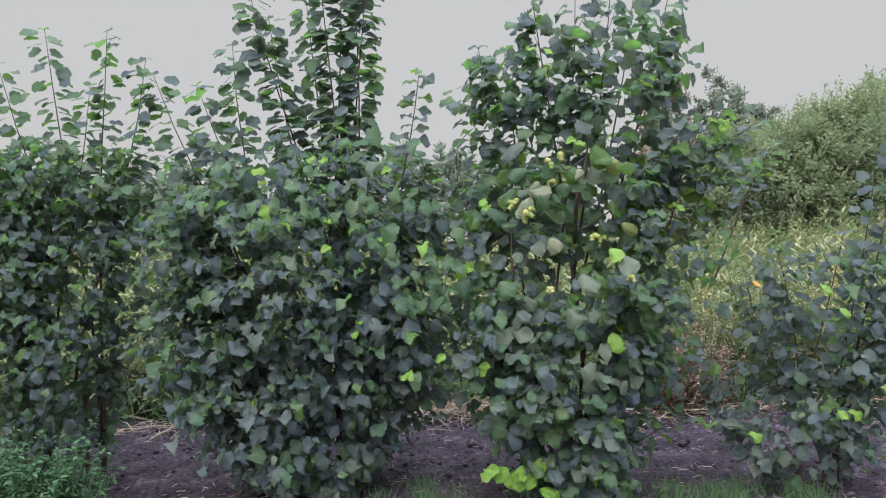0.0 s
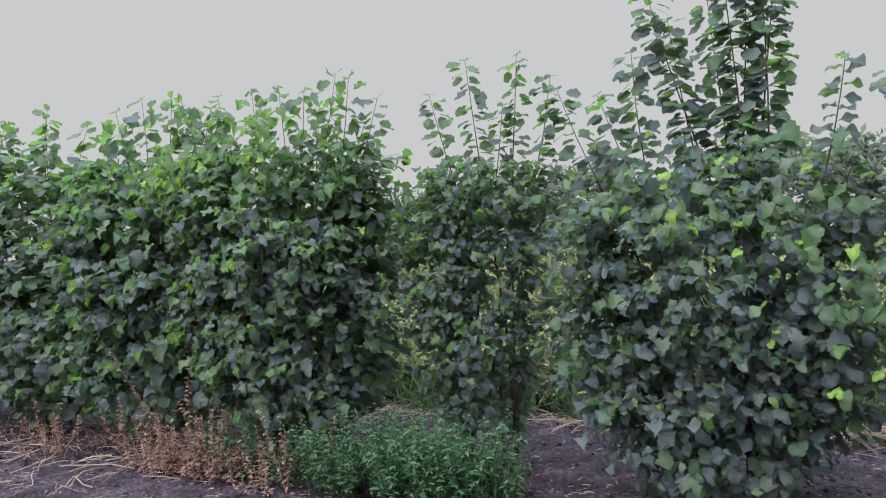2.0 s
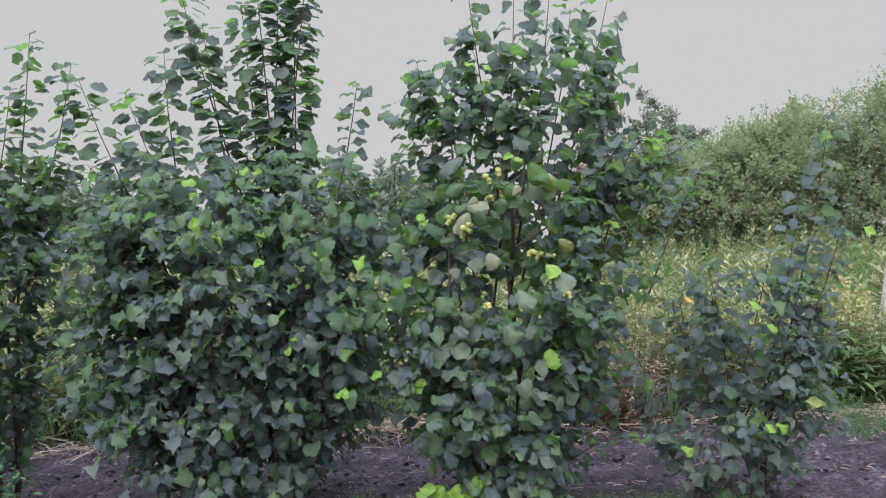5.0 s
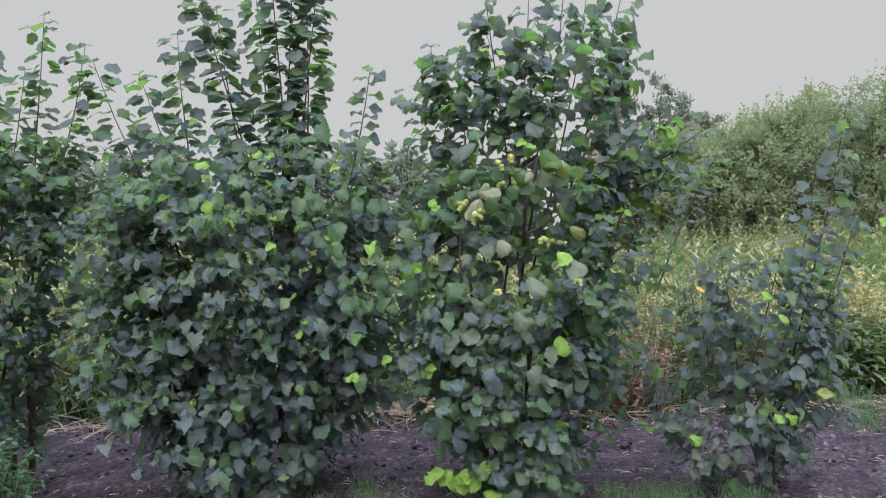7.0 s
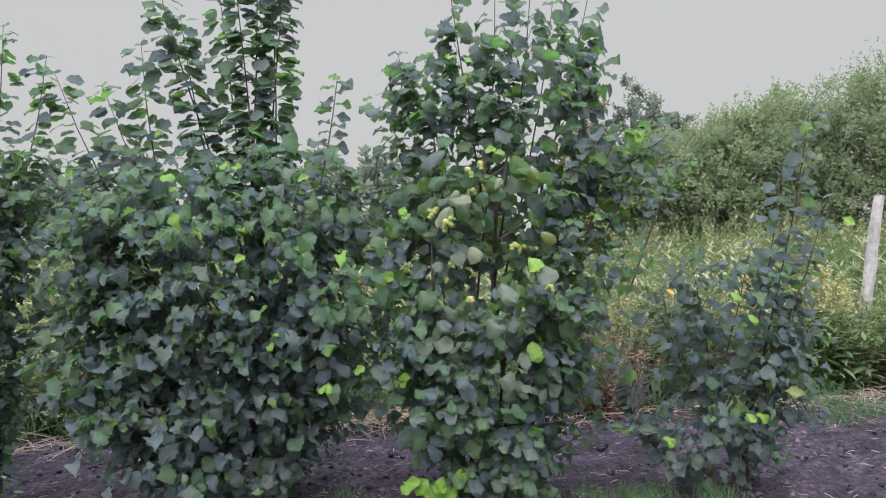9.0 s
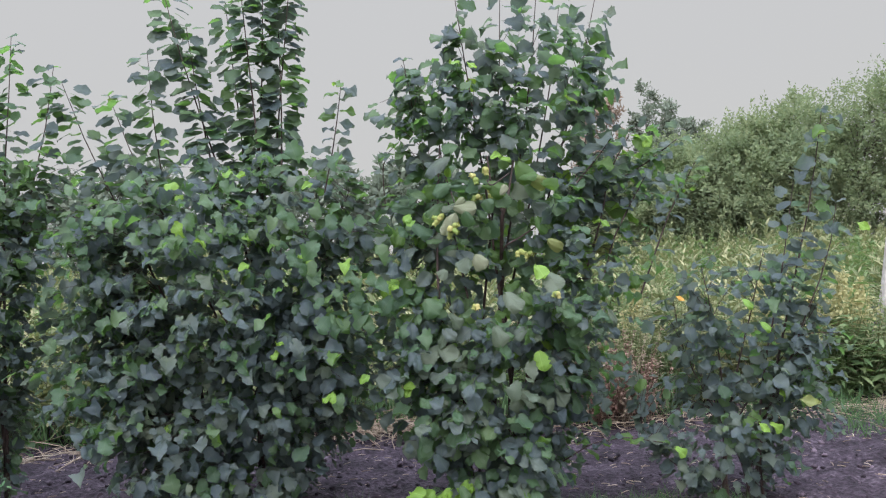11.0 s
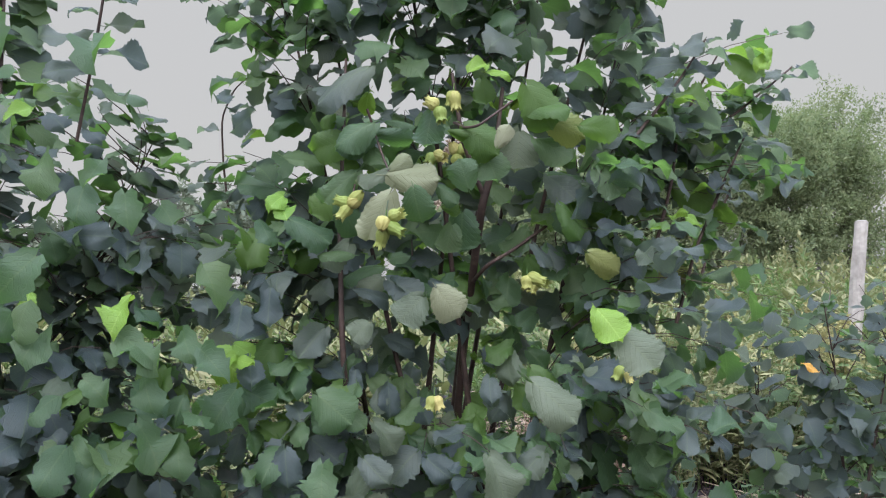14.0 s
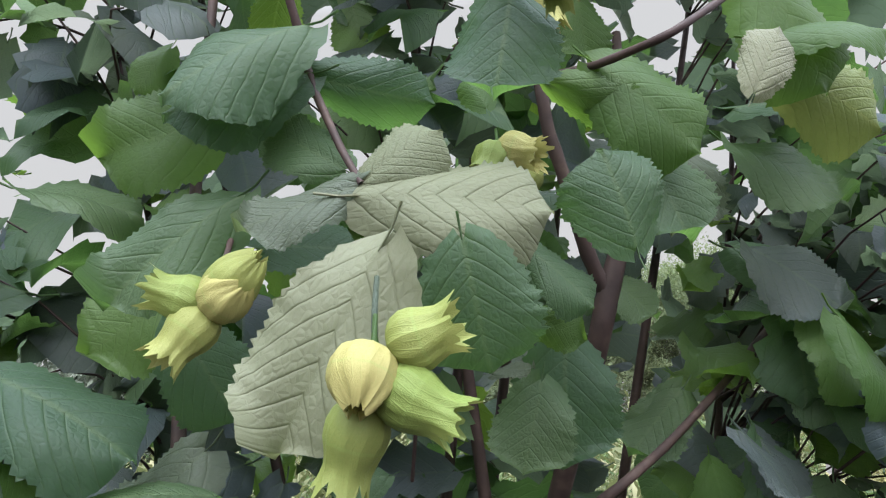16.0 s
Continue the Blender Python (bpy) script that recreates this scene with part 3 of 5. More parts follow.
RIGHT = hazel_bush("small open hazel bush with a tall shoot", (2.30, 4.40, 0.0),
    [(2.83, 4.2, 2.27), (2.10, 4.25, 1.42), (2.55, 4.4, 1.5), (1.72, 4.3, 0.50), (2.80, 4.3, 1.15), (2.05, 4.55, 1.05), (2.95, 4.3, 1.75), (2.70, 4.3, 1.9)],
    [(0.12, 1.95, 2.60), (0.5, 1.70, 2.95), (0.9, 1.80, 2.98), (1.3, 1.95, 3.0), (1.5, 2.2, 3.05)],
    [0.25, 0.38, 0.40, 0.30, 0.2], 300, 13, young=0.006, shoot=0.3, leaf=0.072, grow=1.25)
hazel_bush("hazel bush reaching in from the end of the row", (4.15, 4.50, 0.0),
    [(3.75, 4.3, 1.3), (4.3, 4.5, 1.9), (4.7, 4.5, 1.6)],
    [(0.15, 3.9, 4.5), (0.6, 3.75, 4.7), (1.3, 3.8, 4.7)],
    [0.3, 0.4, 0.3], 70, 31, young=0.015, shoot=0.4, leaf=0.105, singles=100)
hazel_bush("small slender hazel bush with four free shoots", (-2.45, 4.85, 0.0),
    [(-2.71, 4.7, 2.85), (-2.41, 4.75, 3.07), (-1.99, 4.75, 3.04), (-1.74, 4.75, 2.84), (-2.12, 4.75, 2.69), (-2.5, 4.9, 2.4)],
    [(0.30, -2.75, -2.15), (0.8, -3.0, -1.95), (1.4, -3.1, -1.8), (1.9, -3.05, -1.65), (2.3, -2.9, -1.65)],
    [0.3, 0.48, 0.55, 0.52, 0.42], 980, 14, young=0.004, shoot=0.55, leaf=0.073, grow=1.4, step=0.019, lush=0.3, crown=0.3, thin=0.7)
BROAD = hazel_bush("broad dense dark-green hazel bush over dry weeds", (-4.15, 4.60, 0.0),
    [(-3.44, 4.5, 3.10), (-3.05, 4.5, 2.85), (-3.95, 4.4, 3.05), (-4.75, 4.5, 3.12), (-5.2, 4.5, 3.1), (-4.4, 4.6, 2.9), (-3.7, 4.6, 2.9), (-3.25, 4.6, 2.7), (-3.2, 4.35, 3.0), (-4.15, 4.3, 3.02), (-3.6, 4.3, 2.95), (-5.0, 4.3, 3.12), (-4.55, 4.3, 2.95)],
    [(0.30, -4.7, -3.5), (0.6, -5.15, -3.15), (1.3, -5.35, -2.98), (1.9, -5.3, -2.98), (2.35, -5.2, -3.0), (2.6, -5.0, -3.15)],
    [0.4, 0.70, 0.80, 0.76, 0.66, 0.5], 1500, 15, young=0.015, shoot=0.7, leaf=0.092, grow=1.3, back=0.3, lush=0.4, crown=0.5)


def hazel_row(x, y, top, half, twigs, seed):
    """One of the dense bushes farther down the row."""
    r = np.random.default_rng(seed)
    tips = [(x + half * a + r.uniform(-0.15, 0.15), y + r.uniform(-0.25, 0.2), top - 0.2 * abs(a) + r.uniform(-0.3, 0.16)) for a in (-0.95, -0.7, -0.45, -0.2, 0.05, 0.3, 0.55, 0.8, 1.0)]
    hazel_bush("dense dark-green hazel bush in a closed row", (x, y, 0.0), tips,
        [(0.30, x - 0.7 * half, x + 0.7 * half), (0.6, x - 0.95 * half, x + 0.95 * half), (1.4, x - 1.05 * half, x + 1.05 * half), (2.1, x - 1.12 * half, x + 1.12 * half), (top - 0.5, x - half, x + half)],
        [0.4, 0.70, 0.76, 0.68, 0.45], twigs, seed, young=0.008, shoot=0.75, singles=200 if x > -9 else 120, leaf=0.115, back=0.1, grow=1.3, lush=0.4, crown=0.5)


hazel_row(-5.85, 4.55, 3.17, 1.15, 900, 16)
hazel_row(-7.50, 4.5, 3.38, 1.15, 760, 17)
hazel_row(-9.2, 4.45, 3.60, 1.2, 560, 18)
hazel_row(-10.9, 4.4, 3.78, 1.25, 440, 19)
hazel_row(-12.7, 4.4, 3.92, 1.2, 260, 20)
hazel_row(-14.6, 4.4, 4.02, 1.2, 200, 21)


# ---- single leaves, twigs and nuts of the large hazel ----
COUNT = [0]


def leaf_at(base, tip, normal, wide, mat, bush=None, level=2):
    """A leaf set singly, from the end of its stalk to its tip. wide: its width over its length."""
    bush = bush or MAIN
    b, t = np.array(base), np.array(tip)
    size = float(np.linalg.norm(t - b))
    f = poses((b - np.array(bush.location))[None], (t - b)[None], np.array([normal]), [size])[0]
    f[:3, 0] *= wide
    COUNT[0] += 1
    part_of("leaf", leaf_mesh(level, COUNT[0] % 4, mat), bush, m=as_matrix(f))


def branch(name, points, radii, bush=None, mat=None):
    bush = bush or MAIN
    p = np.array(points)
    t = np.linspace(0, len(p) - 1, 4 * len(p))
    c = np.stack([np.interp(t, np.arange(len(p)), p[:, k]) for k in range(3)], -1)
    c[1:-1] = (c[:-2] + 2 * c[1:-1] + c[2:]) / 4
    r = np.interp(t, np.arange(len(p)), radii)
    r = r * (1 + 0.10 * np.sin(t * 9.0) ** 8)
    v, q, u = tube(c - np.array(bush.location), r, 9)
    part_of(name, mesh_of(name, v, q, mat or BARK, u), bush)


def husk_shape(seed, frill=1.0):
    """A leafy nut husk, one unit long along y: a swollen cup that narrows and flares into torn lobes."""
    r = np.random.default_rng(seed)
    rows, cols = 16, 40
    t = np.linspace(0, 1, rows + 1)[:, None]
    a = np.linspace(0, 2 * np.pi, cols + 1)[None]
    rad = np.interp(t, [0, 0.05, 0.16, 0.32, 0.48, 0.62, 0.76, 0.9, 1.0], [0.06, 0.28, 0.43, 0.50, 0.49, 0.42, 0.36, 0.38, 0.42] if frill > 0.75 else [0.06, 0.28, 0.44, 0.51, 0.52, 0.49, 0.41, 0.28, 0.15])
    ph = r.uniform(0, 6.28, 4)
    lobe = 0.5 + 0.5 * np.cos(a * 5 + ph[0] + 0.6 * np.sin(a * 2 + ph[1]))
    torn = 0.5 + 0.5 * np.cos(a * 13 + ph[2])
    late = np.clip((t - 0.55) / 0.45, 0, 1)
    y = t * (1 + late * 0.12 * frill * (lobe - 0.6) + late ** 2 * 0.13 * frill * (torn - 0.5))
    ridge = 1 + 0.035 * np.cos(a * 11 + ph[3]) + 0.10 * late * np.cos(a * 5 + ph[0]) + 0.13 * late ** 2 * np.cos(a * 13 + ph[2])
    x, z = rad * ridge * np.cos(a), rad * ridge * np.sin(a)
    x = x + late ** 2 * 0.10 * r.uniform(-1, 1)
    y = y + 0 * a
    v = np.stack([x, y, z], -1).reshape(-1, 3)
    i, j = np.arange(rows)[:, None] * (cols + 1), np.arange(cols)[None]
    q = np.stack([i + j, i + j + 1, i + j + cols + 2, i + j + cols + 1], -1).reshape(-1, 4)
    u = np.stack(np.broadcast_arrays(t, (a / 6.283 * 8) % 1.0), -1).reshape(-1, 2)
    return v, q, u


def nut_shape():
    rows, cols = 10, 16
    t = np.linspace(0, 1, rows + 1)[:, None]
    a = np.linspace(0, 2 * np.pi, cols + 1)[None]
    rad = 0.36 * np.sqrt(np.clip(1 - (2 * t - 1) ** 2, 0.0004, 1)) * (1 - 0.12 * t)
    v = np.stack([rad * np.cos(a), 0.12 + 0.72 * t + 0 * a, rad * np.sin(a)], -1).reshape(-1, 3)
    i, j = np.arange(rows)[:, None] * (cols + 1), np.arange(cols)[None]
    q = np.stack([i + j, i + j + 1, i + j + cols + 2, i + j + cols + 1], -1).reshape(-1, 4)
    return v, q, v[:, :2] * 0 + 0.5


HUSKS = [mesh_of("husk", *husk_shape(k, 0.7 + 0.25 * k)[:2], HUSK, husk_shape(k, 0.7 + 0.25 * k)[2]) for k in range(4)]
NUTS = mesh_of("nut", *nut_shape()[:2], NUT, nut_shape()[2])


def nut_cluster(node, tips):
    """Husks with their nuts round one stalk end. tips: where each husk's mouth points to, how long it is drawn, and its foot where it sits off the stalk's end."""
    r = np.random.default_rng(int(abs(node[0] * 1000 + node[2] * 777)))
    b = np.array(node)
    v, q, u = tube([(0.004, 0.008, 0.02), (0.001, 0.002, 0.01), (0, 0, 0.0), (0, 0, -0.006)], [0.0012, 0.0013, 0.003, 0.001], 6)
    cluster = part_of("nut_stalk", mesh_of("nut_stalk", v, q, GREEN, u), MAIN, "short stalk bearing pale green hazelnuts in husks", Matrix.Translation(Vector(node) - MAIN.location))
    for k, (tip, long, *foot) in enumerate(tips):
        foot = np.array(foot[0]) if foot else b
        d = np.array(tip) - foot
        size = max(float(np.linalg.norm(d)), 0.034) * (1.0 if long < 1.1 else 1.05)
        f = poses((foot - b)[None], d[None], r.normal(0, 1, (1, 3)), [size])[0]
        f[:3, 0] *= 0.031 / size
        f[:3, 2] *= 0.031 / size
        kind = 0 if long < 0.9 else 3 if long > 1.1 else 1 + k % 2
        part_of("husk", HUSKS[kind], cluster, m=as_matrix(f), label="pale yellow-green torn leafy husk")
        part_of("nut", NUTS, cluster, m=as_matrix(f), label="pale unripe nut")


branch("stem", [(0.840, 4.470, -0.05), (0.890, 4.470, 0.70), (0.955, 4.430, 1.300), (0.939, 4.087, 1.728), (0.948, 4.078, 1.768), (0.974, 4.065, 1.840), (0.992, 4.080, 1.922), (1.021, 4.100, 2.055)], [0.0150, 0.0135, 0.0120, 0.0105, 0.0105, 0.0080, 0.0060, 0.0050])
branch("stem", [(0.947, 4.079, 1.768), (0.926, 4.072, 1.809), (0.903, 4.055, 1.867), (0.888, 4.050, 1.912), (0.881, 4.042, 1.952), (0.870, 4.048, 2.076)], [0.0075, 0.0068, 0.0062, 0.0060, 0.0055, 0.0045])
branch("stem", [(0.780, 4.450, -0.05), (0.640, 4.350, 0.80), (0.570, 4.150, 1.350), (0.584, 4.189, 1.716), (0.592, 4.172, 1.810), (0.598, 4.163, 1.920), (0.611, 4.156, 2.053), (0.618, 4.163, 2.143)], [0.0110, 0.0090, 0.0075, 0.0058, 0.0052, 0.0048, 0.0042, 0.0035])
branch("twig", [(0.635, 3.956, 1.963), (0.648, 3.970, 1.930), (0.657, 3.980, 1.898), (0.671, 3.961, 1.842), (0.677, 3.943, 1.814)], [0.0032, 0.0030, 0.0030, 0.0026, 0.0022])
branch("twig", [(0.861, 4.019, 1.944), (0.862, 3.937, 1.914), (0.874, 3.867, 1.903), (0.915, 3.865, 1.930), (0.963, 3.869, 1.963)], [0.0035, 0.0032, 0.0030, 0.0028, 0.0024])
branch("twig", [(0.659, 3.870, 1.738), (0.652, 3.857, 1.716), (0.648, 3.847, 1.695)], [0.0014, 0.0015, 0.0017], mat=PALE2)
branch("twig", [(0.606, 4.012, 1.797), (0.597, 3.990, 1.768), (0.589, 3.978, 1.743)], [0.0020, 0.0020, 0.0020])
branch("twig", [(0.945, 4.215, 1.548), (0.962, 4.130, 1.590), (1.037, 4.139, 1.625), (1.132, 4.150, 1.681), (1.280, 4.172, 1.776), (1.430, 4.200, 1.849)], [0.0056, 0.0050, 0.0045, 0.0042, 0.0035, 0.0025])
branch("twig", [(0.755, 4.105, 1.622), (0.750, 4.075, 1.660)], [0.0016, 0.0015])

leaf_at((0.665, 3.879, 1.756), (0.601, 3.897, 1.656), (-0.62, -0.76, 0.12), 0.62, PALE)
leaf_at((0.672, 3.939, 1.805), (0.771, 3.873, 1.795), (-0.42, -0.88, 0.16), 0.68, PALE)
leaf_at((0.678, 3.943, 1.815), (0.712, 3.910, 1.848), (-0.30, -0.85, 0.40), 0.72, PALE)
leaf_at((0.675, 3.945, 1.813), (0.600, 3.960, 1.791), (-0.38, -0.83, 0.36), 0.55, PALE2)
leaf_at((0.611, 4.004, 1.824), (0.518, 4.020, 1.762), (-0.44, -0.76, 0.45), 0.50, LUSH)
leaf_at((0.654, 3.975, 1.904), (0.558, 3.982, 1.888), (-0.36, -0.80, 0.45), 0.62, LUSH)
leaf_at((0.659, 3.984, 1.905), (0.743, 3.963, 1.882), (-0.20, -0.86, -0.45), 0.55, LUSH)
leaf_at((0.675, 3.972, 1.834), (0.626, 4.005, 1.879), (-0.39, -0.88, 0.26), 0.62, LUSH)
leaf_at((0.610, 4.092, 1.915), (0.510, 4.128, 1.899), (-0.40, -0.91, 0.14), 0.75, GREEN)
leaf_at((0.572, 4.112, 1.986), (0.543, 4.112, 1.950), (-0.40, -0.92, 0.02), 0.75, GREEN)
leaf_at((0.724, 3.902, 1.767), (0.733, 3.901, 1.689), (-0.42, -0.90, 0.10), 0.98, LUSH)
leaf_at((0.776, 3.900, 1.940), (0.755, 3.896, 1.863), (-0.46, -0.84, 0.28), 0.92, LUSH)
leaf_at((0.915, 3.970, 1.872), (0.943, 3.940, 1.788), (-0.38, -0.84, 0.38), 0.92, LUSH)
leaf_at((0.864, 3.936, 1.916), (0.931, 3.901, 1.849), (-0.28, -0.95, -0.12), 0.85, GREEN)
leaf_at((0.833, 3.953, 1.904), (0.901, 3.924, 1.854), (-0.01, -0.64, -0.77), 0.50, GREEN)
leaf_at((1.077, 4.025, 1.903), (1.162, 3.970, 1.845), (-0.31, -0.72, 0.62), 0.72, LUSH)
leaf_at((1.079, 4.016, 1.937), (1.147, 3.964, 1.935), (-0.31, -0.72, 0.62), 0.80, LUSH)
leaf_at((0.454, 4.098, 1.723), (0.544, 4.037, 1.679), (-0.29, -0.66, 0.69), 0.75, LUSH)
leaf_at((0.596, 4.061, 1.629), (0.522, 4.054, 1.650), (-0.29, -0.66, 0.69), 0.62, LUSH)
leaf_at((0.878, 4.049, 1.721), (0.870, 4.056, 1.620), (-0.40, -0.91, 0.10), 0.92, LUSH)
leaf_at((1.073, 4.075, 1.636), (1.110, 4.042, 1.571), (0.01, -0.92, 0.39), 0.55, HAZEL)
leaf_at((1.016, 3.912, 2.011), (1.065, 3.885, 1.905), (-0.27, -0.90, -0.35), 0.80, GREEN)
leaf_at((1.141, 4.109, 1.821), (1.233, 4.033, 1.785), (-0.28, -0.63, 0.72), 0.75, LUSH)
leaf_at((0.589, 4.154, 1.796), (0.509, 4.181, 1.741), (-0.40, -0.92, 0.00), 0.80, GREEN)
leaf_at((0.630, 4.057, 1.801), (0.703, 4.035, 1.803), (-0.39, -0.88, 0.26), 0.75, LUSH)
leaf_at((0.797, 3.956, 1.777), (0.834, 3.928, 1.739), (-0.37, -0.84, 0.41), 0.75, LUSH)
leaf_at((0.654, 4.045, 2.019), (0.642, 4.064, 1.969), (-0.27, -0.93, -0.24), 0.80, YOUNG)
leaf_at((0.772, 4.242, 2.143), (0.784, 4.232, 2.072), (-0.29, -0.95, -0.13), 0.90, GREEN)
leaf_at((0.954, 4.070, 2.067), (0.965, 4.071, 2.003), (-0.29, -0.95, -0.13), 0.90, GREEN)
leaf_at((0.788, 3.975, 1.891), (0.780, 3.981, 1.926), (-0.40, -0.91, -0.13), 0.80, GREEN)
leaf_at((0.702, 4.063, 1.958), (0.766, 4.045, 1.962), (-0.15, -0.34, 0.93), 0.40, LUSH)
leaf_at((0.816, 3.993, 1.735), (0.855, 3.981, 1.716), (-0.40, -0.91, -0.11), 0.70, GREEN)
leaf_at((0.777, 3.987, 1.695), (0.804, 3.974, 1.700), (-0.19, -0.77, 0.61), 0.60, PALE2)
leaf_at((1.076, 4.176, 1.675), (1.036, 4.184, 1.626), (-0.36, -0.82, 0.44), 0.80, LUSH)
leaf_at((1.255, 4.311, 1.718), (1.287, 4.307, 1.679), (-0.40, -0.91, 0.14), 1.00, YOUNG)
leaf_at((0.597, 4.120, 1.659), (0.527, 4.127, 1.601), (-0.31, -0.76, 0.56), 0.85, PALE2)
leaf_at((0.688, 4.102, 1.564), (0.759, 4.038, 1.520), (-0.34, -0.83, 0.44), 0.75, HAZEL)
leaf_at((0.676, 4.138, 1.572), (0.614, 4.129, 1.526), (-0.34, -0.83, 0.44), 0.85, PALE2)
leaf_at((0.684, 4.184, 1.598), (0.579, 4.196, 1.593), (-0.27, -0.66, 0.71), 0.70, LUSH)
leaf_at((1.125, 4.107, 1.627), (1.145, 4.074, 1.535), (-0.11, -0.90, 0.41), 0.70, LUSH)
leaf_at((1.238, 4.077, 1.550), (1.258, 4.054, 1.461), (-0.11, -0.90, 0.41), 0.70, LUSH)
leaf_at((1.116, 3.981, 1.728), (1.159, 3.947, 1.644), (0.02, -1.00, 0.06), 0.55, GREEN)
leaf_at((1.163, 3.932, 1.601), (1.221, 3.897, 1.551), (-0.38, -0.92, 0.05), 0.75, YELLOWING)
leaf_at((1.124, 4.070, 1.811), (1.183, 4.015, 1.747), (-0.31, -0.76, 0.56), 0.85, HAZEL)
leaf_at((1.195, 3.932, 1.809), (1.250, 3.890, 1.740), (-0.36, -0.88, 0.30), 0.85, LUSH)
leaf_at((1.020, 3.919, 1.953), (1.100, 3.862, 1.964), (-0.29, -0.71, 0.64), 0.70, GREEN)
leaf_at((1.074, 3.953, 1.946), (1.156, 3.910, 1.887), (-0.38, -0.92, -0.06), 0.70, YELLOWING)
leaf_at((1.140, 3.879, 1.906), (1.214, 3.831, 1.884), (-0.38, -0.92, -0.08), 0.70, GREEN)
leaf_at((0.454, 4.289, 1.817), (0.326, 4.289, 1.859), (-0.22, -0.53, 0.82), 0.50, LUSH)
leaf_at((0.355, 4.390, 1.792), (0.426, 4.348, 1.747), (-0.38, -0.92, 0.05), 0.80, GREEN)
leaf_at((0.809, 4.142, 1.555), (0.849, 4.099, 1.522), (-0.27, -0.66, 0.71), 0.70, HAZEL)
leaf_at((1.082, 4.130, 1.603), (1.094, 4.121, 1.518), (-0.27, -0.96, -0.09), 0.70, GREEN)
leaf_at((0.759, 4.181, 1.624), (0.705, 4.182, 1.622), (-0.27, -0.66, 0.71), 0.70, LUSH)
leaf_at((0.532, 4.292, 1.646), (0.459, 4.307, 1.610), (-0.38, -0.92, 0.05), 0.80, GREEN)
leaf_at((0.576, 4.119, 1.759), (0.616, 4.096, 1.684), (-0.33, -0.82, 0.47), 0.80, LUSH)
leaf_at((0.848, 4.043, 1.690), (0.827, 4.044, 1.620), (-0.36, -0.88, 0.30), 0.90, LUSH)
leaf_at((0.984, 4.131, 1.796), (1.025, 4.101, 1.753), (-0.36, -0.88, 0.30), 0.80, LUSH)
leaf_at((0.651, 3.958, 1.931), (0.553, 3.957, 1.893), (-0.21, -0.76, 0.62), 0.70, LUSH)
leaf_at((0.648, 3.999, 2.072), (0.511, 4.000, 2.018), (-0.21, -0.76, 0.62), 0.75, HAZEL)
leaf_at((1.052, 3.674, 1.478), (1.080, 3.618, 1.420), (-0.25, -0.90, 0.37), 0.85, YOUNG)
leaf_at((1.093, 3.666, 1.432), (1.149, 3.604, 1.358), (-0.25, -0.90, 0.37), 0.90, PALE2)
leaf_at((0.885, 3.627, 1.348), (0.948, 3.562, 1.285), (-0.24, -0.84, 0.48), 0.80, PALE2)
leaf_at((0.255, 4.215, 1.401), (0.329, 4.168, 1.336), (-0.26, -0.93, 0.25), 1.00, YOUNG)
leaf_at((0.404, 4.193, 1.413), (0.327, 4.191, 1.322), (-0.26, -0.93, 0.25), 0.90, GREEN)
leaf_at((0.311, 4.166, 1.423), (0.356, 4.156, 1.393), (-0.24, -0.84, 0.48), 0.90, YOUNG)
leaf_at((0.495, 3.999, 1.306), (0.561, 3.954, 1.246), (-0.26, -0.93, 0.25), 1.00, LUSH)
leaf_at((0.768, 3.905, 1.537), (0.804, 3.868, 1.477), (-0.26, -0.93, 0.25), 1.00, PALE)
leaf_at((0.734, 3.915, 1.519), (0.674, 3.905, 1.465), (-0.26, -0.93, 0.25), 1.00, PALE2)
leaf_at((0.614, 3.953, 1.467), (0.571, 3.937, 1.433), (-0.26, -0.93, 0.25), 1.00, PALE2)
leaf_at((0.858, 3.913, 1.767), (0.834, 3.894, 1.830), (-0.26, -0.93, 0.25), 1.00, LUSH)
leaf_at((1.540, 4.138, 1.787), (1.632, 4.086, 1.725), (-0.27, -0.96, 0.03), 0.80, GREEN)
leaf_at((1.508, 4.130, 2.000), (1.587, 4.083, 1.922), (-0.27, -0.96, 0.03), 0.80, GREEN)
leaf_at((1.691, 4.068, 2.135), (1.768, 4.019, 2.081), (-0.27, -0.96, 0.03), 0.80, GREEN)
leaf_at((1.470, 4.174, 1.579), (1.550, 4.125, 1.521), (-0.27, -0.96, 0.03), 0.80, YELLOWING)
leaf_at((0.911, 3.840, 1.853), (0.932, 3.820, 1.898), (-0.26, -0.93, 0.25), 0.70, PALE)

leaf_at((1.090, 4.168, 1.679), (1.016, 4.171, 1.622), (-0.2, -0.6, 0.75), 0.80, LUSH)
leaf_at((1.125, 4.110, 1.631), (1.133, 4.068, 1.564), (-0.3, -0.55, 0.75), 0.75, HAZEL)
leaf_at((1.169, 4.051, 1.740), (1.179, 4.000, 1.661), (-0.1, -0.6, 0.7), 0.80, GREEN)
leaf_at((1.190, 4.117, 1.708), (1.207, 4.057, 1.655), (-0.3, -0.5, 0.8), 0.80, LUSH)
leaf_at((1.059, 4.092, 1.935), (1.033, 4.064, 1.828), (-0.3, -0.8, 0.45), 0.95, PALE2)
leaf_at((1.373, 4.169, 1.636), (1.271, 4.167, 1.599), (0, -0.5, 0.8), 0.80, GREEN)
leaf_at((1.165, 4.224, 1.559), (1.083, 4.188, 1.616), (0, -0.5, 0.8), 0.80, GREEN)
leaf_at((0.441, 4.454, 2.097), (0.504, 4.422, 2.118), (-0.2, -0.6, 0.6), 0.80, GREEN)
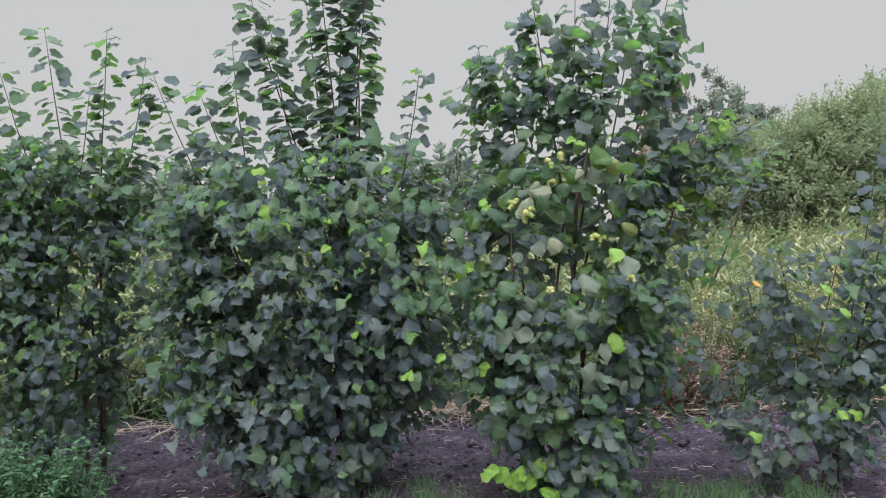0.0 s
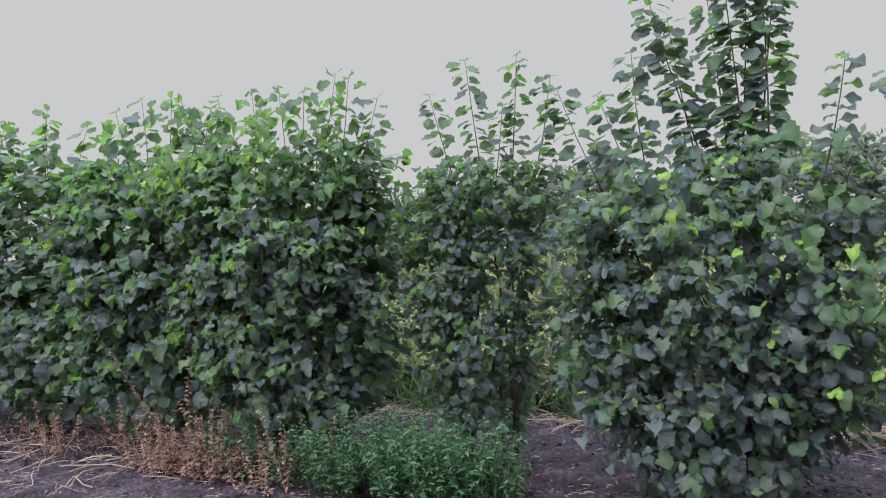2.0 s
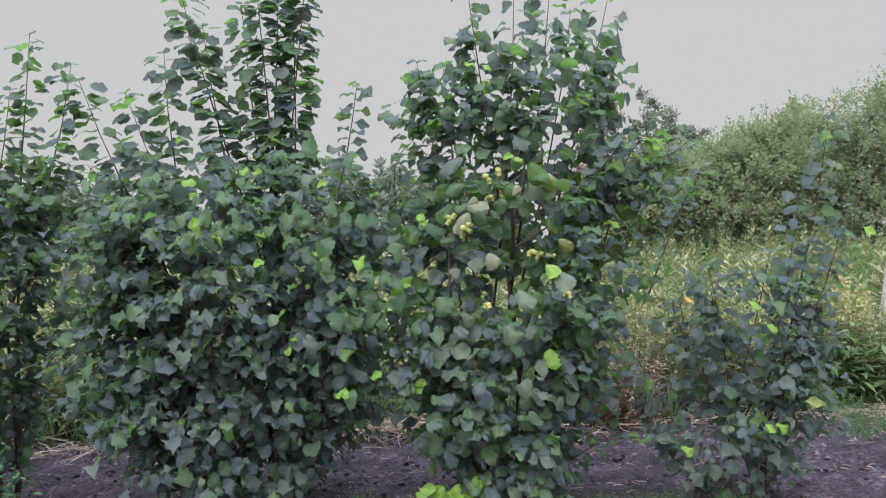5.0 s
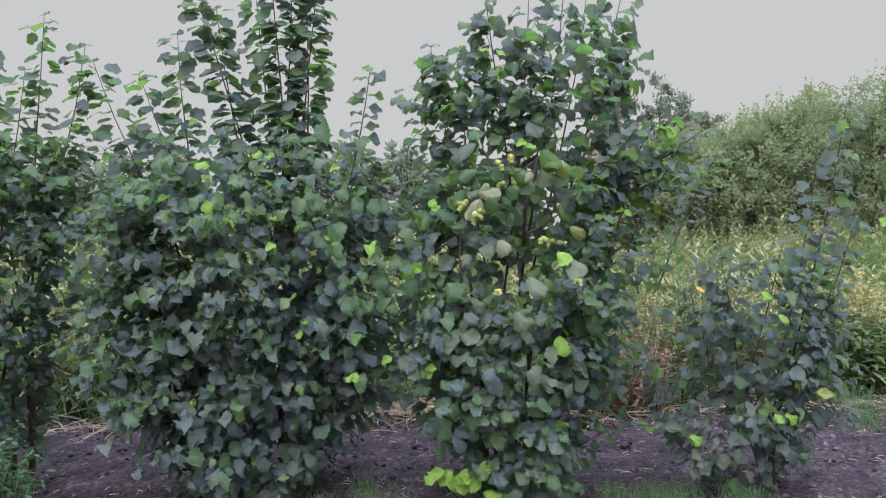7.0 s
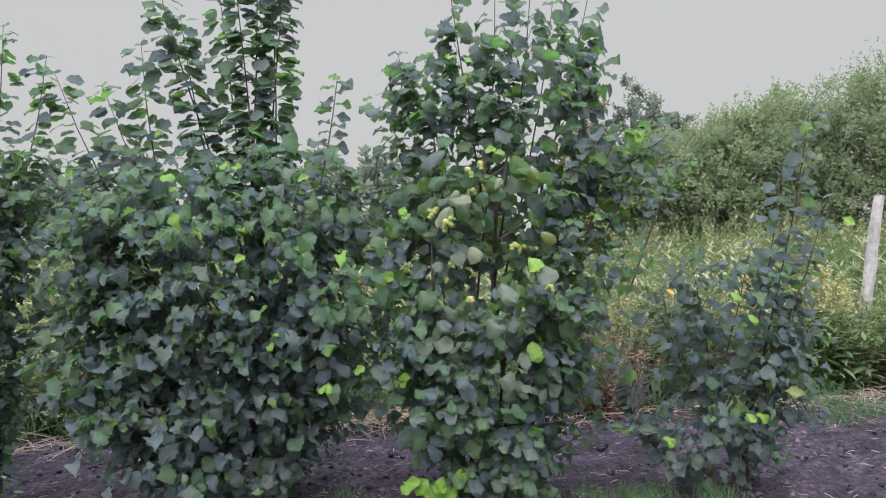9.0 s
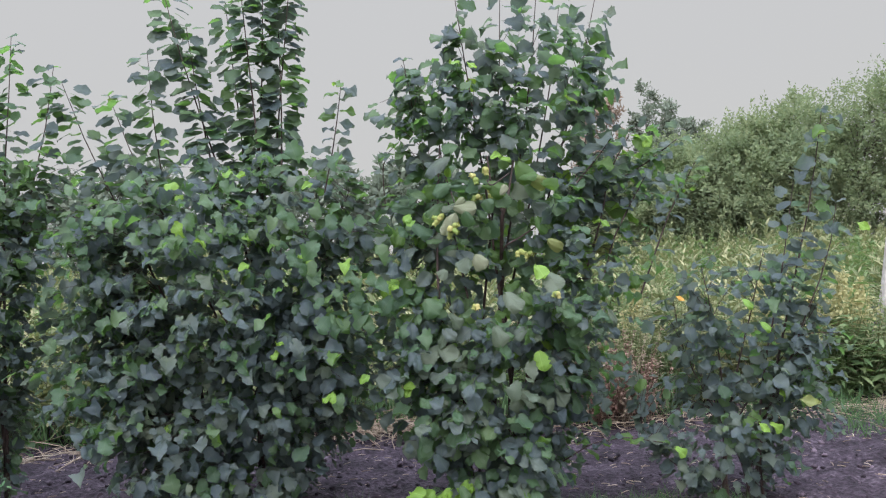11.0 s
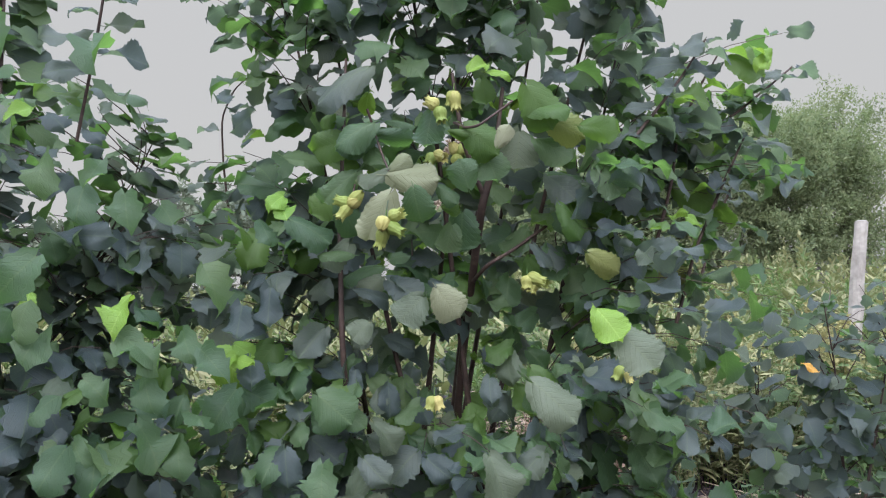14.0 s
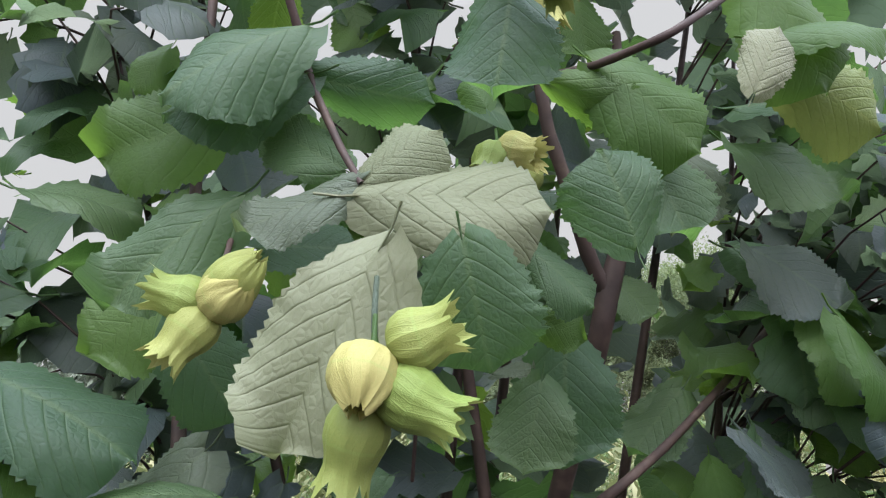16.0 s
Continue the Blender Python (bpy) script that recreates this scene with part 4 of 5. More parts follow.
nut_cluster((0.648, 3.847, 1.696), [((0.636, 3.839, 1.678), 0.8, (0.646, 3.847, 1.700)), ((0.684, 3.829, 1.707), 1.0, (0.655, 3.848, 1.698)), ((0.680, 3.829, 1.661), 1.0, (0.649, 3.849, 1.685)), ((0.636, 3.872, 1.638), 1.2, (0.646, 3.857, 1.678))])
nut_cluster((0.589, 3.978, 1.743), [((0.603, 3.949, 1.752), 0.8), ((0.553, 3.984, 1.756), 1.0), ((0.560, 3.976, 1.710), 1.0), ((0.612, 3.949, 1.769), 0.8)])
nut_cluster((0.852, 3.975, 2.013), [((0.843, 3.986, 1.978), 1.0), ((0.855, 3.973, 1.966), 0.9)])
nut_cluster((0.891, 4.119, 1.879), [((0.880, 4.116, 1.914), 0.8), ((0.908, 4.107, 1.904), 0.8), ((0.885, 4.104, 1.853), 0.8)])
nut_cluster((1.078, 4.090, 1.541), [((1.065, 4.090, 1.513), 1.0), ((1.099, 4.061, 1.530), 1.0)])
nut_cluster((0.386, 4.420, 1.584), [((0.372, 4.412, 1.545), 1.0), ((0.414, 4.391, 1.558), 0.9)])
nut_cluster((0.785, 3.867, 1.948), [((0.760, 3.873, 1.962), 1.0), ((0.788, 3.859, 1.911), 1.0)])
nut_cluster((0.795, 3.976, 1.858), [((0.782, 3.970, 1.841), 0.9), ((0.815, 3.950, 1.845), 0.9)])
nut_cluster((0.765, 3.978, 1.282), [((0.751, 3.973, 1.255), 0.9), ((0.776, 3.967, 1.253), 0.9)])
nut_cluster((1.001, 3.942, 1.556), [((0.996, 3.936, 1.525), 0.9), ((1.037, 3.923, 1.538), 0.9)])
nut_cluster((1.171, 3.808, 1.338), [((1.150, 3.806, 1.307), 0.9), ((1.178, 3.799, 1.300), 0.9)])

leaf_at((0.555, 4.000, 1.045), (0.462, 3.955, 0.985), (-0.25, -0.85, 0.45), 0.95, PALE2, MAIN, 0)
leaf_at((0.565, 4.000, 1.045), (0.660, 3.955, 0.995), (0.25, -0.85, 0.45), 0.95, PALE2, MAIN, 0)
leaf_at((0.560, 4.010, 1.055), (0.600, 3.990, 1.130), (0.0, -0.7, 0.6), 0.80, PALE2, MAIN, 0)
leaf_at((0.850, 3.830, 1.165), (0.872, 3.780, 1.075), (0.1, -0.85, 0.4), 0.90, PALE2, MAIN, 0)
leaf_at((-0.292, 3.964, 1.089), (-0.323, 3.938, 1.048), (-0.14, -0.75, 0.5), 0.81, YOUNG, LEFT, 0)
leaf_at((-0.268, 3.964, 1.126), (-0.291, 3.911, 1.131), (-0.05, -0.75, 0.5), 0.83, YOUNG, LEFT, 0)
leaf_at((-0.492, 4.140, 1.703), (-0.440, 4.114, 1.700), (0.23, -0.75, 0.5), 0.83, YOUNG, LEFT, 0)
leaf_at((-0.423, 3.930, 1.551), (-0.459, 3.889, 1.531), (-0.10, -0.75, 0.5), 0.93, YOUNG, LEFT, 0)
leaf_at((-0.114, 4.050, 1.577), (-0.117, 4.019, 1.528), (-0.01, -0.75, 0.5), 0.88, YOUNG, LEFT, 0)
leaf_at((-0.136, 4.050, 1.578), (-0.174, 4.007, 1.581), (-0.11, -0.75, 0.5), 0.93, YOUNG, LEFT, 0)
leaf_at((-0.957, 4.670, 1.983), (-0.995, 4.627, 1.978), (-0.11, -0.75, 0.5), 0.89, YOUNG, LEFT, 0)
leaf_at((-1.042, 4.700, 2.341), (-1.078, 4.663, 2.315), (-0.12, -0.75, 0.5), 0.95, YOUNG, LEFT, 0)
leaf_at((-1.341, 4.700, 2.614), (-1.372, 4.652, 2.602), (-0.08, -0.75, 0.5), 0.94, YOUNG, LEFT, 0)
leaf_at((-1.346, 4.700, 2.626), (-1.385, 4.678, 2.590), (-0.22, -0.75, 0.5), 0.89, YOUNG, LEFT, 0)
leaf_at((-1.533, 4.370, 0.834), (-1.494, 4.327, 0.836), (0.11, -0.75, 0.5), 0.94, YOUNG, LEFT, 0)
leaf_at((0.178, 3.920, 0.937), (0.131, 3.898, 0.911), (-0.26, -0.75, 0.5), 0.86, YOUNG, LEFT, 0)
leaf_at((-0.007, 3.920, 0.858), (-0.015, 3.888, 0.810), (-0.03, -0.75, 0.5), 0.85, YOUNG, LEFT, 0)
leaf_at((-0.020, 3.920, 0.847), (-0.063, 3.900, 0.815), (-0.26, -0.75, 0.5), 0.85, YOUNG, LEFT, 0)
leaf_at((-0.950, 4.180, 0.676), (-0.992, 4.159, 0.641), (-0.24, -0.75, 0.5), 0.82, YOUNG, LEFT, 0)
leaf_at((-0.075, 3.950, 1.960), (-0.124, 3.926, 1.941), (-0.25, -0.75, 0.5), 0.82, YOUNG, LEFT, 0)
leaf_at((-0.488, 3.950, 2.045), (-0.525, 3.918, 2.015), (-0.14, -0.75, 0.5), 0.84, YOUNG, LEFT, 0)
leaf_at((-0.460, 3.950, 2.022), (-0.410, 3.921, 2.019), (0.21, -0.75, 0.5), 0.84, YOUNG, LEFT, 0)
leaf_at((0.394, 3.940, 0.862), (0.361, 3.911, 0.824), (-0.14, -0.75, 0.5), 0.82, YOUNG, MAIN, 0)
leaf_at((0.414, 3.940, 0.869), (0.362, 3.915, 0.872), (-0.24, -0.75, 0.5), 0.86, YOUNG, MAIN, 0)
leaf_at((0.307, 4.080, 1.395), (0.356, 4.053, 1.383), (0.22, -0.75, 0.5), 0.87, YOUNG, MAIN, 0)
leaf_at((0.312, 4.080, 1.404), (0.269, 4.057, 1.373), (-0.22, -0.75, 0.5), 0.94, YOUNG, MAIN, 0)
leaf_at((0.438, 4.000, 1.769), (0.406, 3.956, 1.749), (-0.09, -0.75, 0.5), 0.92, YOUNG, MAIN, 0)
leaf_at((0.431, 4.000, 1.746), (0.438, 3.947, 1.723), (0.02, -0.75, 0.5), 0.94, YOUNG, MAIN, 0)
leaf_at((0.778, 3.880, 2.548), (0.821, 3.860, 2.515), (0.25, -0.75, 0.5), 0.90, YOUNG, MAIN, 0)
leaf_at((0.728, 3.880, 2.548), (0.675, 3.855, 2.550), (-0.25, -0.75, 0.5), 0.90, YOUNG, MAIN, 0)
leaf_at((1.758, 4.000, 2.124), (1.715, 3.978, 2.093), (-0.24, -0.75, 0.5), 0.91, YOUNG, MAIN, 0)
leaf_at((1.720, 4.000, 2.145), (1.764, 3.977, 2.115), (0.23, -0.75, 0.5), 0.80, YOUNG, MAIN, 0)
leaf_at((1.469, 4.000, 1.697), (1.508, 3.977, 1.661), (0.20, -0.75, 0.5), 0.93, YOUNG, MAIN, 0)
leaf_at((1.432, 4.000, 1.690), (1.445, 3.944, 1.691), (0.03, -0.75, 0.5), 0.85, YOUNG, MAIN, 0)
leaf_at((0.928, 3.950, 2.052), (0.978, 3.921, 2.046), (0.21, -0.75, 0.5), 0.80, YOUNG, MAIN, 0)
leaf_at((0.929, 3.950, 2.072), (0.879, 3.925, 2.058), (-0.25, -0.75, 0.5), 0.89, YOUNG, MAIN, 0)
leaf_at((0.416, 4.050, 0.271), (0.346, 4.007, 0.227), (-0.20, -0.75, 0.5), 0.80, YOUNG, MAIN, 0)
leaf_at((0.375, 4.050, 0.273), (0.453, 3.999, 0.268), (0.18, -0.75, 0.5), 0.86, YOUNG, MAIN, 0)
leaf_at((0.464, 4.050, 0.249), (0.525, 4.003, 0.196), (0.16, -0.75, 0.5), 0.94, YOUNG, MAIN, 0)
leaf_at((0.487, 4.050, 0.273), (0.421, 4.013, 0.218), (-0.22, -0.75, 0.5), 0.88, YOUNG, MAIN, 0)
leaf_at((0.577, 4.030, 0.254), (0.550, 3.941, 0.251), (-0.04, -0.75, 0.5), 0.93, YOUNG, MAIN, 0)
leaf_at((0.580, 4.030, 0.275), (0.518, 3.984, 0.223), (-0.16, -0.75, 0.5), 0.92, YOUNG, MAIN, 0)
leaf_at((0.601, 4.050, 0.199), (0.523, 3.998, 0.199), (-0.18, -0.75, 0.5), 0.87, YOUNG, MAIN, 0)
leaf_at((0.644, 4.050, 0.233), (0.596, 3.984, 0.188), (-0.09, -0.75, 0.5), 0.80, YOUNG, MAIN, 0)
leaf_at((0.679, 4.030, 0.313), (0.625, 3.966, 0.271), (-0.10, -0.75, 0.5), 0.87, YOUNG, MAIN, 0)
leaf_at((0.701, 4.030, 0.291), (0.630, 3.993, 0.244), (-0.23, -0.75, 0.5), 0.92, YOUNG, MAIN, 0)
leaf_at((0.671, 4.000, 0.167), (0.754, 3.962, 0.147), (0.26, -0.75, 0.5), 0.85, YOUNG, MAIN, 0)
leaf_at((0.685, 4.000, 0.148), (0.762, 3.958, 0.115), (0.22, -0.75, 0.5), 0.93, YOUNG, MAIN, 0)


def free_shoot(points, radii, leaves, size, seed, bush, flat=1.0):
    """A long shoot with leaves set alternately along its upper part."""
    r = np.random.default_rng(seed)
    branch("shoot", points, radii, bush)
    p = np.array(points)
    f = np.linspace(0.15, 1.0, leaves) * (len(p) - 1)
    at = np.stack([np.interp(f, np.arange(len(p)), p[:, k]) for k in range(3)], -1)
    for k in range(leaves):
        a = (0.0 if k % 2 else np.pi) + r.normal(0, 0.6)
        d = unit(np.array([np.cos(a), np.sin(a) * 0.6 - 0.15, r.uniform(-0.45, 0.25)]))
        tip = at[k] + d * size * r.uniform(0.75, 1.1)
        base = at[k] + d * 0.018
        leaf_at(tuple(base), tuple(tip), (r.normal(0, 0.3), -0.45 + r.normal(0, 0.3), flat), float(r.uniform(0.72, 0.95)), GREEN if r.uniform() < 0.18 else HAZEL, bush, 0)


def fill_leaves(count, low, high, seed, size=0.10, clear=0.62, green=0.28, droop=0.55):
    """Loose leaves inside the bush behind those set singly. green: share in the colour with backlight painted in."""
    r = np.random.default_rng(seed)
    for _ in range(count):
        p = r.uniform(low, high)
        if np.linalg.norm(p - np.array([0.54, 3.50, 1.66])) < clear:
            continue
        d = unit(np.array([r.normal(0, 0.8), -0.5, -droop + r.normal(0, 0.35)]))
        tip = p + d * size * r.uniform(0.7, 1.1)
        leaf_at(tuple(p), tuple(tip), (r.normal(0, 0.4), -0.42 + r.normal(0, 0.35), 0.95 + r.normal(0, 0.3)), float(r.uniform(0.78, 1.0)), GREEN if r.uniform() < green else PALE2 if r.uniform() < 0.06 else LUSH if r.uniform() < 0.5 else HAZEL, level=0)


free_shoot([(1.433, 4.216, 1.448), (1.483, 4.177, 1.618), (1.527, 4.140, 1.800), (1.544, 4.125, 1.932), (1.599, 4.101, 2.048), (1.666, 4.073, 2.163)], [0.0058, 0.0052, 0.0046, 0.0040, 0.0034, 0.0024], 12, 0.13, 701, MAIN)
free_shoot([(1.318, 3.984, 1.882), (1.395, 3.977, 1.966), (1.475, 3.978, 2.055), (1.550, 3.970, 2.156)], [0.0048, 0.0042, 0.0034, 0.0024], 9, 0.12, 702, MAIN)
free_shoot([(0.283, 4.901, 1.840), (0.273, 4.872, 1.983), (0.275, 4.828, 2.136), (0.321, 4.807, 2.228), (0.376, 4.789, 2.273)], [0.0040, 0.0036, 0.0030, 0.0025, 0.0018], 7, 0.10, 703, MAIN)
free_shoot([(-0.028, 4.139, 1.926), (0.030, 4.086, 2.137), (0.068, 4.064, 2.319), (0.101, 4.033, 2.503)], [0.0040, 0.0034, 0.0028, 0.0018], 17, 0.11, 704, LEFT)
free_shoot([(1.90, 4.80, 1.20), (2.11, 4.80, 1.72), (2.21, 4.80, 1.90), (2.31, 4.80, 2.07)], [0.006, 0.005, 0.004, 0.002], 20, 0.11, 705, MAIN)
free_shoot([(1.50, 4.12, 1.40), (1.56, 4.10, 1.60), (1.66, 4.10, 1.78), (1.75, 4.10, 1.93)], [0.005, 0.0045, 0.004, 0.0025], 11, 0.13, 706, MAIN)
free_shoot([(1.35, 4.20, 1.75), (1.50, 4.15, 1.86), (1.76, 4.15, 2.00), (1.96, 4.15, 2.14)], [0.005, 0.0045, 0.004, 0.0025], 20, 0.11, 707, MAIN)


def green_spray(bush, centre, spread, count, seed, young=0.12, green=None):
    """A patch of lighter, yellow-green leaves on the outside of a bush."""
    r = np.random.default_rng(seed)
    for _ in range(count):
        p = np.array(centre) + r.normal(0, 1, 3) * spread
        d = unit(np.array([r.normal(0, 0.6), -0.55, -0.5 + r.normal(0, 0.3)]))
        tip = p + d * 0.09 * r.uniform(0.7, 1.15)
        leaf_at(tuple(p), tuple(tip), (r.normal(0, 0.3), -0.5 + r.normal(0, 0.25), 0.9), float(r.uniform(0.8, 1.0)), YOUNG if r.uniform() < young else green or GREEN, bush, 1)


green_spray(BROAD, (-4.82, 4.02, 2.38), (0.22, 0.06, 0.24), 80, 721)
green_spray(LEFT, (0.02, 3.97, 1.45), (0.20, 0.05, 0.28), 34, 723, 0.03, LUSH)
green_spray(LEFT, (-0.5, 3.95, 1.85), (0.30, 0.05, 0.12), 22, 724, 0.05, LUSH)
green_spray(MAIN, (1.02, 3.90, 1.00), (0.08, 0.04, 0.18), 13, 725, 0.10, PALE2)
free_shoot([(1.25, 4.35, 0.30), (1.42, 4.25, 0.43), (1.60, 4.18, 0.47), (1.80, 4.12, 0.44)], [0.004, 0.0035, 0.003, 0.002], 11, 0.10, 708, MAIN)
green_spray(BROAD, (-3.85, 4.02, 2.62), (0.14, 0.06, 0.16), 30, 722)
fill_leaves(85, (0.35, 3.98, 0.95), (1.5, 4.28, 1.36), 714, 0.09, droop=1.1)
fill_leaves(85, (0.30, 4.12, 1.10), (1.15, 4.40, 1.62), 711, green=0.28)
fill_leaves(22, (1.12, 4.08, 1.20), (1.75, 4.30, 1.85), 715, green=0.75)
fill_leaves(34, (0.35, 4.25, 1.60), (1.55, 4.50, 2.15), 712, green=0.5)
fill_leaves(24, (-0.1, 4.1, 1.2), (0.45, 4.5, 1.75), 713)
fill_leaves(44, (0.60, 4.58, 1.20), (1.30, 4.82, 1.80), 717, green=0.2)
leaf_at((1.902, 4.118, 1.255), (1.945, 4.104, 1.232), (0.1, -0.8, 0.5), 0.7, ORANGE, RIGHT, 0)
leaf_at((2.532, 4.027, 0.656), (2.631, 4.001, 0.641), (0.1, -0.6, 0.7), 0.6, YELLOWING, RIGHT, 0)
leaf_at((2.339, 4.040, 1.092), (2.384, 4.010, 1.052), (0.1, -0.8, 0.5), 0.9, YOUNG, RIGHT, 0)
leaf_at((2.369, 4.037, 0.534), (2.414, 4.007, 0.494), (0.1, -0.8, 0.5), 0.9, YOUNG, RIGHT, 0)
leaf_at((2.306, 4.041, 0.536), (2.351, 4.011, 0.496), (0.1, -0.8, 0.5), 0.9, YOUNG, RIGHT, 0)
leaf_at((2.895, 4.008, 1.615), (2.940, 3.978, 1.575), (0.1, -0.8, 0.5), 0.9, YOUNG, RIGHT, 0)
leaf_at((2.248, 4.046, 1.222), (2.293, 4.016, 1.182), (0.1, -0.8, 0.5), 0.9, YOUNG, RIGHT, 0)
leaf_at((1.841, 4.069, 0.423), (1.886, 4.039, 0.383), (0.1, -0.8, 0.5), 0.9, YOUNG, RIGHT, 0)


# ---- trees beyond the field ----


TREE_LEAF = (DIAMOND[0] * [0.62, 1.25, 1.4], DIAMOND[1], DIAMOND[2])


def tree(name, label, place, height, spread, mat, seed, clumps=60, each=55, leaf=0.20, low=0.12, group="hedge beyond the field", cone=0.0, lobes=1):
    """A broadleaf tree: tapered trunk, limbs, and a crown of leaf clumps with gaps."""
    r = np.random.default_rng(seed)
    base = np.asarray(place, float)
    t = thing(name, label, "tree", base, group)
    n = 7
    z = np.linspace(-0.1, height * 0.8, n)
    c = np.stack([np.cumsum(r.uniform(-0.1, 0.1, n)), np.cumsum(r.uniform(-0.1, 0.1, n)), z], -1)
    v, q, u = tube(c, np.linspace(0.014 * height, 0.02, n), 8)
    part_of("trunk", mesh_of("trunk", v, q, TRUNK, u), t)
    at, way, nor = [], [], []
    limbs = Heap()
    tops = [np.array([r.uniform(-0.75, 0.75) * spread, r.uniform(-0.75, 0.75) * spread, r.uniform(0.82, 1.0) * height]) for _ in range(lobes)]
    tops[0] = np.array([0.0, 0.0, height])
    for k in range(clumps):
        top = tops[k % lobes]
        f = r.uniform(low, 1.0) ** 0.8
        wide = spread * (0.62 if lobes > 1 else 1.0) * np.interp(f, [0, low, 0.35, 0.65, 0.85, 0.95, 1.0], [0.9, 1.0, 1.0, 0.85 - 0.3 * cone, 0.58 - 0.3 * cone, 0.30, 0.08])
        a, d = r.uniform(0, 6.283), r.uniform(0.35, 1) ** 0.5 * wide * r.uniform(0.75, 1.12)
        p = np.array([top[0] * (0.6 + 0.4 * f) + np.cos(a) * d, top[1] * (0.6 + 0.4 * f) + np.sin(a) * d, f * top[2] * r.uniform(0.86, 0.95)])
        i = int(np.clip(f * 0.8 * n, 0, n - 2))
        lv, lq, lu = tube([c[i], (c[i] + p) / 2 + [0, 0, 0.1 * d], p], [0.022, 0.012, 0.004], 3)
        limbs.add(lv, lq, lu)
        # upright leafy sprigs, each with its leaves close to one line
        s = r.uniform(0.45, 0.95) * spread * 0.22
        sprigs = 7
        root = p + r.normal(0, 0.5, (sprigs, 3)) * s * [1, 1, 0.7]
        lift = unit(np.stack([np.cos(a) * 0.45 + r.normal(0, 0.28, sprigs), np.sin(a) * 0.45 + r.normal(0, 0.28, sprigs), r.uniform(0.6, 1.3, sprigs)], -1))
        count = each if np.sin(a) < 0.35 else each // 3
        pick = r.integers(0, sprigs, count)
        o = unit(r.normal(0, 1, (count, 3)))
        run = r.uniform(0, 1, (count, 1)) ** 0.8
        w = root[pick] + lift[pick] * run * s * 1.9 * r.uniform(0.6, 1.2, (sprigs, 1))[pick] + o * (0.24 - 0.15 * run) * s
        at.append(w)
        way.append(unit(lift[pick] * 0.6 + o))
        nor.append(unit(o * 0.3 + np.array([np.cos(a), np.sin(a), 0.9]) * 0.8 + r.normal(0, 0.28, (count, 3))))
    part_of("branchwork", limbs.mesh("branchwork", TRUNK), t, kind="stuff")
    at, way, nor = np.concatenate(at), np.concatenate(way), np.concatenate(nor)
    crown = Heap()
    crown.many(TREE_LEAF, poses(at, way, nor, leaf * r.uniform(0.6, 1.2, len(at))))
    part_of("crown", crown.mesh("crown", mat), t, kind="stuff")
    return t


for k, (x, y, h, w) in enumerate([(12.4, 41.0, 6.4, 2.9), (15.2, 40.0, 7.3, 3.0), (18.0, 39.5, 8.2, 3.1), (21.0, 39.0, 9.4, 3.3), (24.4, 38.5, 10.8, 3.5), (28.2, 38.0, 11.6, 3.8), (32.5, 37.5, 11.8, 4.0)]):
    tree("hedge_tree", "bushy yellow-green tree in a hedge", (x, y, 0), 0.945 * h, 1.12 * w, TREE, 40 + k, clumps=380, each=140, leaf=0.165, low=0.02, cone=-0.7, lobes=9)
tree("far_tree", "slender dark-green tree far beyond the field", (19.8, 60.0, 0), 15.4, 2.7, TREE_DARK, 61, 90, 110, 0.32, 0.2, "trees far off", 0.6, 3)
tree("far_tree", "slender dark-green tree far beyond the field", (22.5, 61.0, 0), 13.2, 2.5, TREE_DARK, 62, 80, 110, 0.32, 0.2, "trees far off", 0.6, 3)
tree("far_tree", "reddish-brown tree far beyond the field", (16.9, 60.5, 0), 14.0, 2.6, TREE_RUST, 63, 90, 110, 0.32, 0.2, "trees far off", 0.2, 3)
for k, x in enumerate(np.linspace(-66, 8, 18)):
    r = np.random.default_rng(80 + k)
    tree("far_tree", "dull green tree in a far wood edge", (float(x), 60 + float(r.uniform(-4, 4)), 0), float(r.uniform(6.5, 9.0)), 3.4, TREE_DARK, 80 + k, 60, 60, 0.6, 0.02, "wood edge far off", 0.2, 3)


# ---- weeds of the field ----
def herb(r, heaps, x, y, h, kind):
    """One upright weed: a stem with its leaves all the way up. kind 1: pairs of broad rising leaves; kind 2: side sprigs of small leaves."""
    lean = r.normal(0, 0.07, 2)
    t = np.linspace(0, 1, 4)
    c = np.stack([x + lean[0] * h * t ** 1.5, y + lean[1] * h * t ** 1.5, h * t], -1)
    heaps[0].add(*tube(c, [0.006, 0.005, 0.004, 0.002], 3))
    if kind == 1:
        n = int(6 + 12 * h)
        f = np.linspace(0.2, 1.0, n)
        a = np.arange(n) * 1.5708 * 1.02 + (np.arange(n) % 2) * np.pi + r.normal(0, 0.3, n)
        rise = np.interp(f, [0.15, 0.7, 1.0], [0.3, 0.9, 2.2]) + r.normal(0, 0.25, n)
        size = np.interp(f, [0.15, 0.6, 1.0], [0.16, 0.25, 0.11]) * r.uniform(0.8, 1.2, n) * r.choice([0.7, 0.9, 1.1])
    else:
        n = int(16 + 26 * h)
        f = r.uniform(0.08, 1, n)
        a = r.uniform(0, 6.283, n)
        rise = r.uniform(0.2, 1.6, n)
        size = r.uniform(0.05, 0.12, n)
    p = np.stack([np.interp(f, t, c[:, k]) for k in range(3)], -1)
    d = unit(np.stack([np.cos(a), np.sin(a), rise], -1))
    if kind == 2:
        p = p + d * (0.16 * (1.1 - f) * r.uniform(0, 1, n))[:, None]
    heaps[kind].many(LANCE[kind] if y < 11 else NARROW, poses(p, d, unit(np.stack([-np.cos(a) * 0.5, -np.sin(a) * 0.5, 0 * a + 1], -1) + r.normal(0, 0.25, (n, 3))), size))


